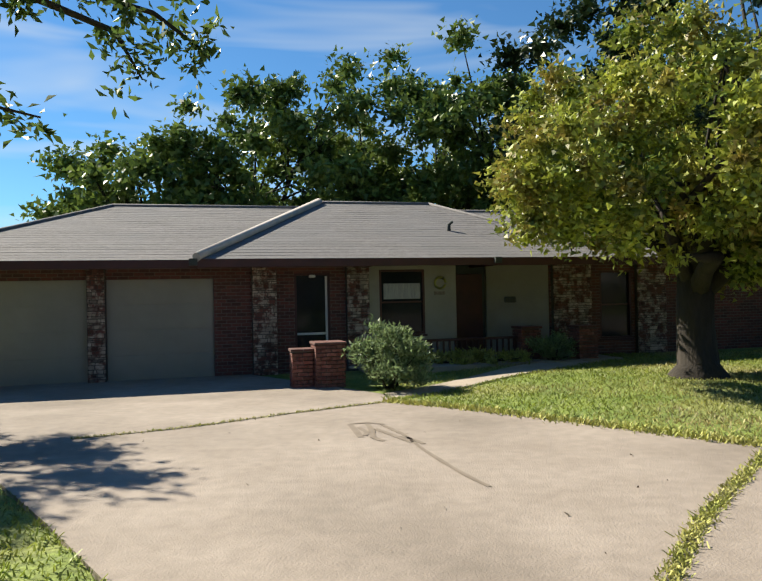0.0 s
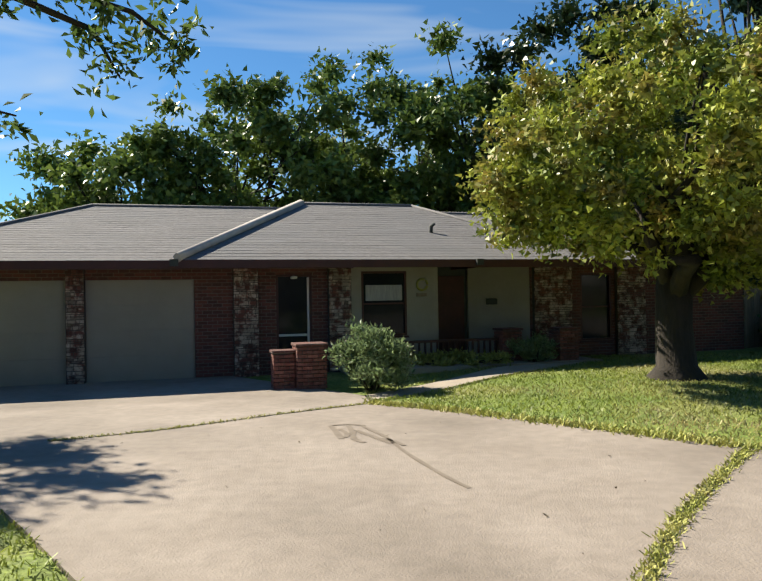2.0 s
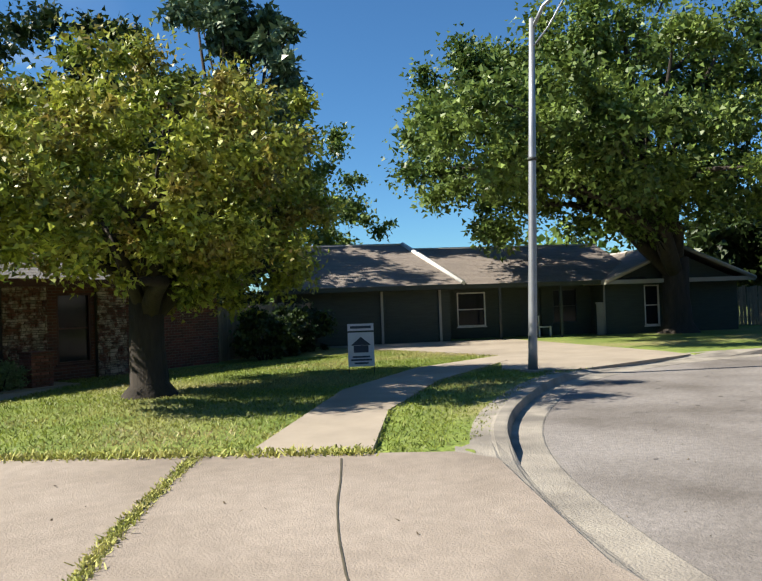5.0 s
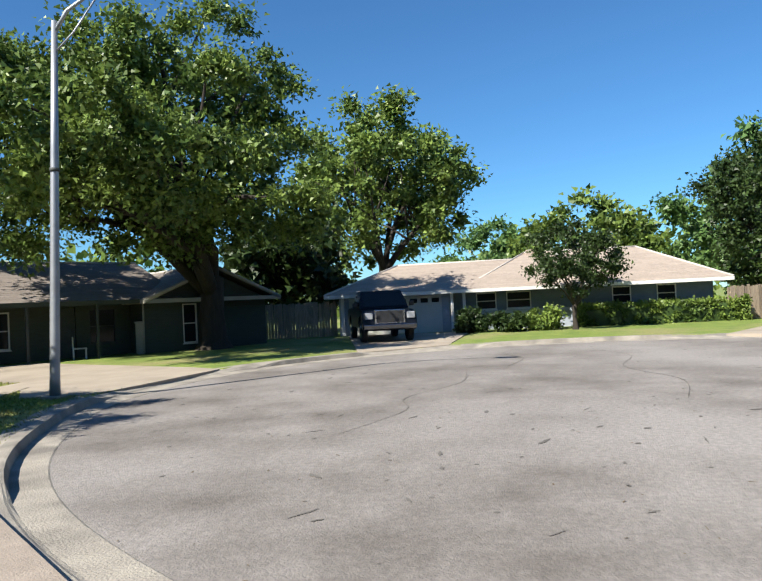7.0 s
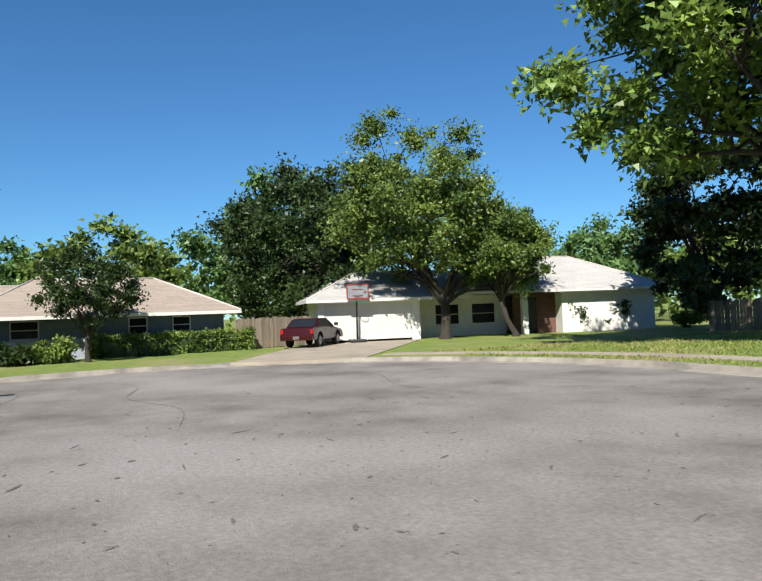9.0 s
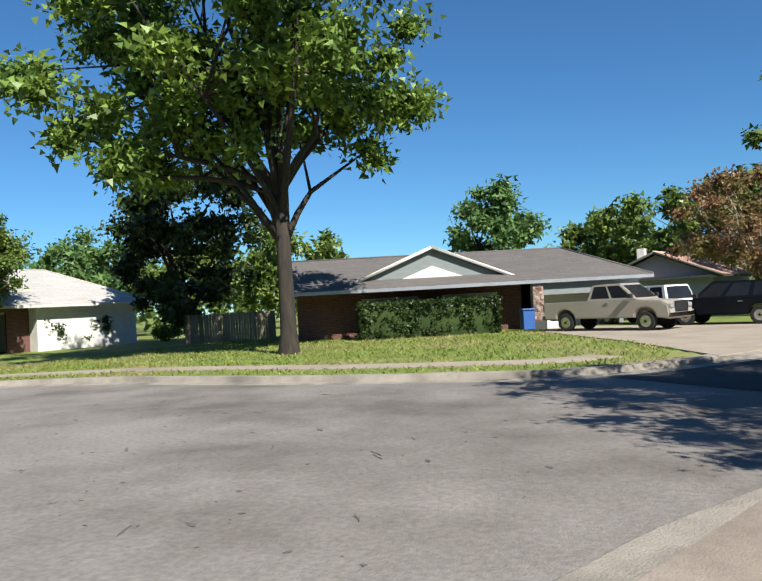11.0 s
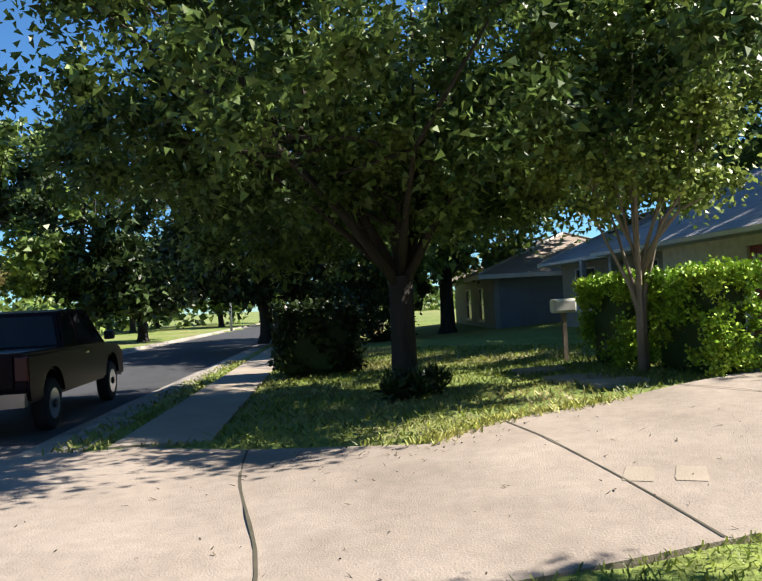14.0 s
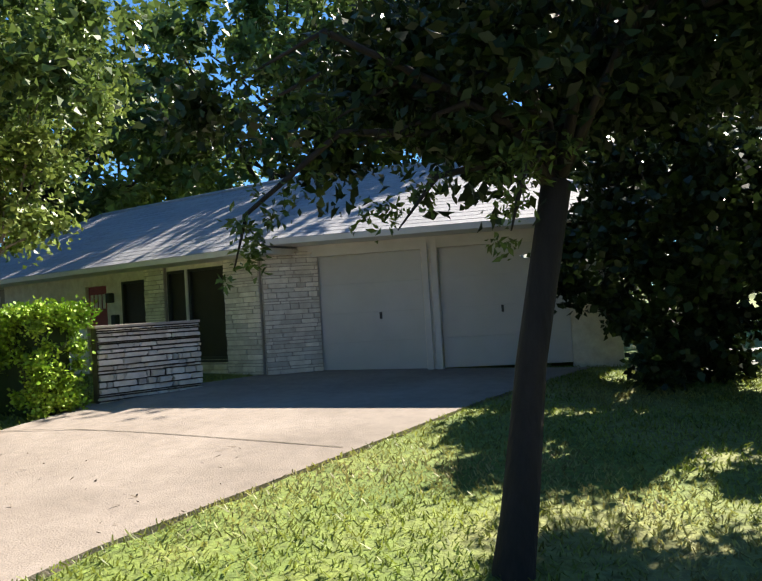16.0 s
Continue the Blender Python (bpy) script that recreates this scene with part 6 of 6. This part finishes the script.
# house farther along the street
G = thing("tan_roofed_house", pose(-20.4, -21.0, 0.2, 0, 0, 57), "low house with a sunlit tan roof beyond the hedge", "house")
part("wall", wall_run(-9, 1.0, 0, 0.2, 2.3, [(-2.4, -1.2, 0.5, 1.9), (-5.6, -4.2, 0.5, 1.9)], -0.4), "grey_wall", G)
window(G, -2.4, -1.2, 0.5, 1.9, 0.02, "trim_white")
window(G, -5.6, -4.2, 0.5, 1.9, 0.02, "trim_white")
# near end wall: its shade is painted in with the darker siding
part("wall", box(0.8, 1.0, 0.2, 7, -0.4, 2.3), "blue_dark", G)
part("wall", box(-9, 1.0, 7, 7.2, -0.4, 2.3), "grey_wall", G)
part("wall", box(-9, -8.8, 0.2, 7, -0.4, 2.3), "grey_wall", G)
roof(G, -9.7, 1.7, -0.7, 7.9, 2.35, 1.7, "shingle_c", "trim_white", False, True, 25, 3.2, soffit="trim_white", gable="dark")


# ---- marks on drives and road ----
def band(name, line, w, material, label, lift, parent=None, zf=None):
    pts = smooth(line, 0.25)
    rng = random.Random(len(pts))
    vs, fs = [], []
    for i, p in enumerate(pts):
        a, b = pts[max(i - 1, 0)], pts[min(i + 1, len(pts) - 1)]
        t = Vector((b[0] - a[0], b[1] - a[1])).normalized()
        ww = w * (0.75 + 0.5 * rng.random())
        for s in (-1, 1):
            x, y = p[0] - t.y * ww * s, p[1] + t.x * ww * s
            vs.append((x, y, (float(lawn_z(x, y)) if zf is None else zf) + lift))
    for i in range(len(pts) - 1):
        fs.append((2 * i, 2 * i + 2, 2 * i + 3, 2 * i + 1))
    m = sheet_mesh(name, vs, fs)
    m.materials.append(M[material])
    return tagged(new(name, m), label, name.replace("_", " "), "", "structure")


JOINTS = [[(-3.6, 8.85), (-2.46, 9.43), (-0.95, 10.6), (0.1, 11.52)], [(3.78, 7.6), (2.76, 6.33), (2.1, 5.45), (1.66, 4.75), (1.3, 4.1), (0.9, 2.9)],
          [(4.84, 6.4), (4.3, 5.7), (3.76, 5.03), (3.12, 4.12), (2.75, 3.4), (2.6, 2.0)],
          [(-3.8, -8.05), (-3.12, -6.75), (-2.42, -4.95), (-2.1, -4.3), (-1.95, -3.95)], [(-6.24, -6.4), (-5.15, -4.06), (-4.55, -2.9)], [(-8.95, -5.9), (-8.6, -4.0), (-7.7, -1.3)]]
for i, j in enumerate(JOINTS):
    band("joint", j, (0.02, 0.026, 0.008, 0.014, 0.010, 0.010)[i], "joint", "dirty joint in a concrete driveway", 0.016 if i < 3 else 0.018)
for ln, wd in (([(-0.02, 9.35), (0.12, 9.0), (0.26, 8.6), (0.36, 8.1), (0.52, 7.5), (0.72, 6.85), (0.86, 6.5)], 0.017), ([(-0.42, 9.44), (-0.34, 9.05), (-0.26, 8.62)], 0.022),
               ([(-0.2, 9.42), (-0.14, 9.0), (-0.12, 8.6), (0.0, 8.39)], 0.026), ([(-0.42, 9.46), (-0.18, 9.51), (0.0, 9.38)], 0.018), ([(-0.1, 9.1), (0.1, 8.7), (0.3, 8.3)], 0.02),
               ([(-0.3, 9.2), (-0.2, 8.9), (-0.22, 8.7)], 0.018), ([(0.2, 8.62), (0.33, 8.42), (0.42, 8.2)], 0.016)):
    band("water_stain", ln, wd * 1.5, "stain", "dried water trail on a driveway", 0.0155)
for cx, cy in ((-5.3, -4.0), (-5.55, -3.7)):
    band("pale_mark", [(cx - 0.16, cy - 0.1), (cx, cy), (cx + 0.16, cy + 0.1)], 0.10, "concrete2", "pale round mark on a driveway", 0.017)

rng = np.random.default_rng(77)


def along(line, n, spread):
    pts = np.array(smooth(line, 0.2))
    i = rng.integers(0, len(pts) - 1, n)
    u = rng.random((n, 1))
    return pts[i] * (1 - u) + pts[i + 1] * u + rng.normal(size=(n, 2)) * spread


def tufts(name, xy, size, material, label, category, height=1.0, zf=None):
    n = len(xy)
    z = lawn_z(xy[:, 0], xy[:, 1]) if zf is None else np.full(n, zf)
    a = rng.random(n) * 2 * np.pi
    s = size * (0.5 + rng.random(n))
    base = np.stack([xy[:, 0], xy[:, 1], z], 1)
    side = np.stack([np.cos(a), np.sin(a), 0 * a], 1) * (s * 0.16)[:, None]
    tip = np.stack([rng.normal(size=n) * s * 0.5, rng.normal(size=n) * s * 0.5, s * height], 1)
    q = np.stack([base - side, base + side, base + side * 0.5 + tip, base - side * 0.5 + tip], 1)
    me = quads_mesh(name, q)
    me.materials.append(M[material])
    return tagged(new(name, me), label, category, "", "stuff")


tufts("joint_weeds", np.concatenate([along(JOINTS[0], 900, 0.02), along(JOINTS[1], 4600, 0.036)]), 0.042, "weed", "small yellow-green weeds in driveway joints", "weeds", 0.7)
tufts("border_weeds", np.concatenate([along([(0.1, 11.5), (3.8, 7.8), (5.2, 6.4)], 2600, 0.07), along([(-5.0, -6.35), (-6.2, -6.5), (-7.7, -6.05)], 900, 0.12)]), 0.07, "weed", "ragged dry grass along driveway edges", "grass", 0.8)


def lawn(n, box2, size, label, keep=None):
    xy = np.stack([rng.uniform(box2[0], box2[1], n), rng.uniform(box2[2], box2[3], n)], 1)
    ok = ~inside(ROAD_OUT, xy[:, 0], xy[:, 1])
    for _, poly, *_ in SLABS:
        ok &= ~inside(poly, xy[:, 0], xy[:, 1])
    ok &= ~inside(WALK_E, xy[:, 0], xy[:, 1])
    return xy[ok]


tufts("grass", lawn(135000, (-13, 2.5, -4.5, 7.5), 0.06, ""), 0.04, "blade", "short green and straw-coloured lawn grass", "grass", 0.75)
tufts("grass", lawn(100000, (0, 16, 6, 18.5), 0.07, ""), 0.045, "blade", "short sunlit green lawn grass", "grass", 0.7)
tufts("grass", lawn(34000, (-14, -2, -22, -5), 0.08, ""), 0.075, "blade", "shaded green lawn grass", "grass", 0.7)
tufts("grass", lawn(30000, (2, 26, -33, -13), 0.08, ""), 0.09, "blade", "sunlit lawn grass before a brick house", "grass", 0.6)

# fallen leaves and grit
xy = np.concatenate([np.stack([rng.uniform(1, 26, 520), rng.uniform(-14, 8, 520)], 1), np.stack([rng.normal(8, 3, 300), rng.normal(-4, 3, 300)], 1)])
xy = xy[inside(ROAD, xy[:, 0], xy[:, 1])]
tufts("fallen_leaves", xy, 0.05, "mulch", "small dry leaves lying on the road", "leaves", 0.12, zf=-0.112)
xy = np.concatenate([np.stack([rng.uniform(-8, -1, 160), rng.uniform(-7, -2, 160)], 1), np.stack([rng.normal(-5.6, 1.0, 500), rng.normal(-6.9, 0.5, 500)], 1), np.stack([rng.uniform(-3, 5, 60), rng.uniform(4, 12, 60)], 1)])
fl = tufts("fallen_leaves", xy, 0.05, "mulch", "small dry leaves lying on the driveways", "leaves", 0.25)
fl.location.z = 0.016

# short cracks and worn spots of the road
n = 520
cx, cy = rng.uniform(2, 26, n), rng.uniform(-14, 8.5, n)
ok = inside(ROAD, cx, cy) & inside(ROAD, cx + 0.6, cy - 0.6) & inside(ROAD, cx - 0.6, cy + 0.6)
vs, fs = [], []
for x, y in zip(cx[ok], cy[ok]):
    a = rng.normal() * 0.5 - 0.5
    ln, wd = 0.05 + 0.32 * rng.random() ** 3, 0.006 + 0.024 * rng.random() ** 2
    k = 6
    b0 = len(vs)
    for i in range(k + 1):
        u = i / k - 0.5
        off = rng.normal() * 0.006
        ww = wd * (1 - (2 * u) ** 2) * (0.6 + 0.8 * rng.random()) + 0.003
        for s in (-1, 1):
            vs.append((x + math.cos(a) * u * ln - math.sin(a) * (off + s * ww), y + math.sin(a) * u * ln + math.cos(a) * (off + s * ww), -0.109))
    for i in range(k):
        fs.append((b0 + 2 * i, b0 + 2 * i + 2, b0 + 2 * i + 3, b0 + 2 * i + 1))
cm = sheet_mesh("road_cracks", vs, fs)
cm.materials.append(M["crack"])
tagged(new("road_cracks", cm), "short dark cracks and worn spots in the asphalt", "cracks", "", "stuff")
for ln in ([(17.5, 2.4), (15.2, 2.2), (13.0, 2.9), (11.6, 2.6), (9.6, 3.1)], [(22.5, -1.0), (20.4, -1.6), (17.6, -1.2), (15.0, -2.0), (12.5, -1.7)], [(24.2, 1.6), (22.3, 1.9), (20.5, 1.2), (18.2, 1.5)],
           [(22.0, -7.5), (19.0, -7.9), (16.0, -7.2), (13.2, -7.7)]):
    band("road_crack", ln, 0.007, "crack", "thin dark crack across the asphalt", 0.0065, zf=-0.115)

# far woods
n = 32000
a = rng.random(n) * 2 * np.pi
rad = rng.uniform(78, 110, n)
top = 6.0 + 2.2 * np.sin(a * 9) + 1.6 * np.sin(a * 23 + 1) + 1.2 * np.sin(a * 51)
p = np.stack([rad * np.sin(a), rad * np.cos(a) - 10, rng.random(n) ** 0.8 * top], 1)
keep = np.abs(((np.degrees(a) - 213 + 180) % 360) - 180) > 5
q = leaves(rng, p[keep], np.full((keep.sum(), 3), 0.8), int(keep.sum()), 1.0)
fw = quads_mesh("far_woods", q)
fw.materials.append(M["leaf_oak"])
tagged(new("far_woods", fw), "dense belt of far leafy woods", "woods", "", "stuff")


# ---- bricks and stones, last ----
HA = [(-2.49, -2.13, -0.1, 2.25, 0), (0.86, 1.40, -0.1, 2.3, 0), (2.96, 3.49, -0.06, 2.3, 0), (8.1, 9.15, 0.0, 2.3, 0), (10.45, 11.3, 0.0, 2.3, 0)]
for i, (x0, x1, z0, z1, y) in enumerate(HA):
    pl = part("stone_pier", box(x0, x1, y - 0.10, y - 0.003, -0.1, z1), "mortar", A, "mixed red and cream rubble pier")
    masonry(pl, x0 + 0.005, x1 - 0.005, z0, z1, y - 0.10, "stone_mix", 0.14, 0.07, 30 + i, 0.03, "stone", 0.45)
masonry(sw, 0.0, 1.62, -0.05, 1.09, -0.26, "stone_white", 0.21, 0.068, 51, 0.06, "stone", 0.65)
masonry(F, -0.83, 0.0, -0.1, 2.28, 0.0, "stone_white", 0.3, 0.075, 61, 0.02, "stone", 0.4)
masonry(F, 1.97, 2.0, 0.0, 2.06, 0.0, "stone_white", 0.3, 0.075, 62, 0.02, "stone", 0.4)
WP = part("stone_face", box(-0.85, 0.0, -0.06, -0.003, -0.3, 2.19), "mortar_pale", F, "stacked white limestone facing")
WP.matrix_basis = F.matrix_world.inverted() @ pose(-12.75, -3.45, 0.5, 0, 0, 64)
masonry(WP, -0.84, -0.01, -0.1, 2.19, -0.06, "stone_white", 0.3, 0.075, 63, 0.02, "stone", 0.4)
WS = part("stone_face", box(0.0, 1.0, -0.06, -0.003, -0.3, 2.19), "mortar_pale", F, "stacked limestone facing beside a garage door")
WS.matrix_basis = WP.matrix_basis @ pose(0.02, -0.02, 0, 0, 0, 46.2)
masonry(WS, 0.01, 0.99, -0.1, 2.19, -0.06, "stone_white", 0.3, 0.075, 66, 0.025, "stone", 0.4)
WQ = part("stone_face", box(-3.0, -2.42, -0.06, -0.003, -0.3, 2.19), "mortar_pale", F, "stacked white limestone facing")
WQ.matrix_basis = WP.matrix_basis
masonry(WQ, -2.99, -2.43, -0.1, 2.19, -0.06, "stone_white", 0.3, 0.075, 64, 0.02, "stone", 0.4)
WR = part("stone_face", box(-2.42, -0.85, -0.06, -0.003, -0.3, 0.28), "mortar_pale", F, "stacked white limestone facing")
WR.matrix_basis = WP.matrix_basis
masonry(WR, -2.42, -0.85, -0.1, 0.28, -0.06, "stone_white", 0.3, 0.075, 65, 0.02, "stone", 0.4)
masonry(ec, 8.76, 9.24, 0.0, 2.2, -0.45, "stone_mix", 0.2, 0.09, 71, 0.02, "brick")
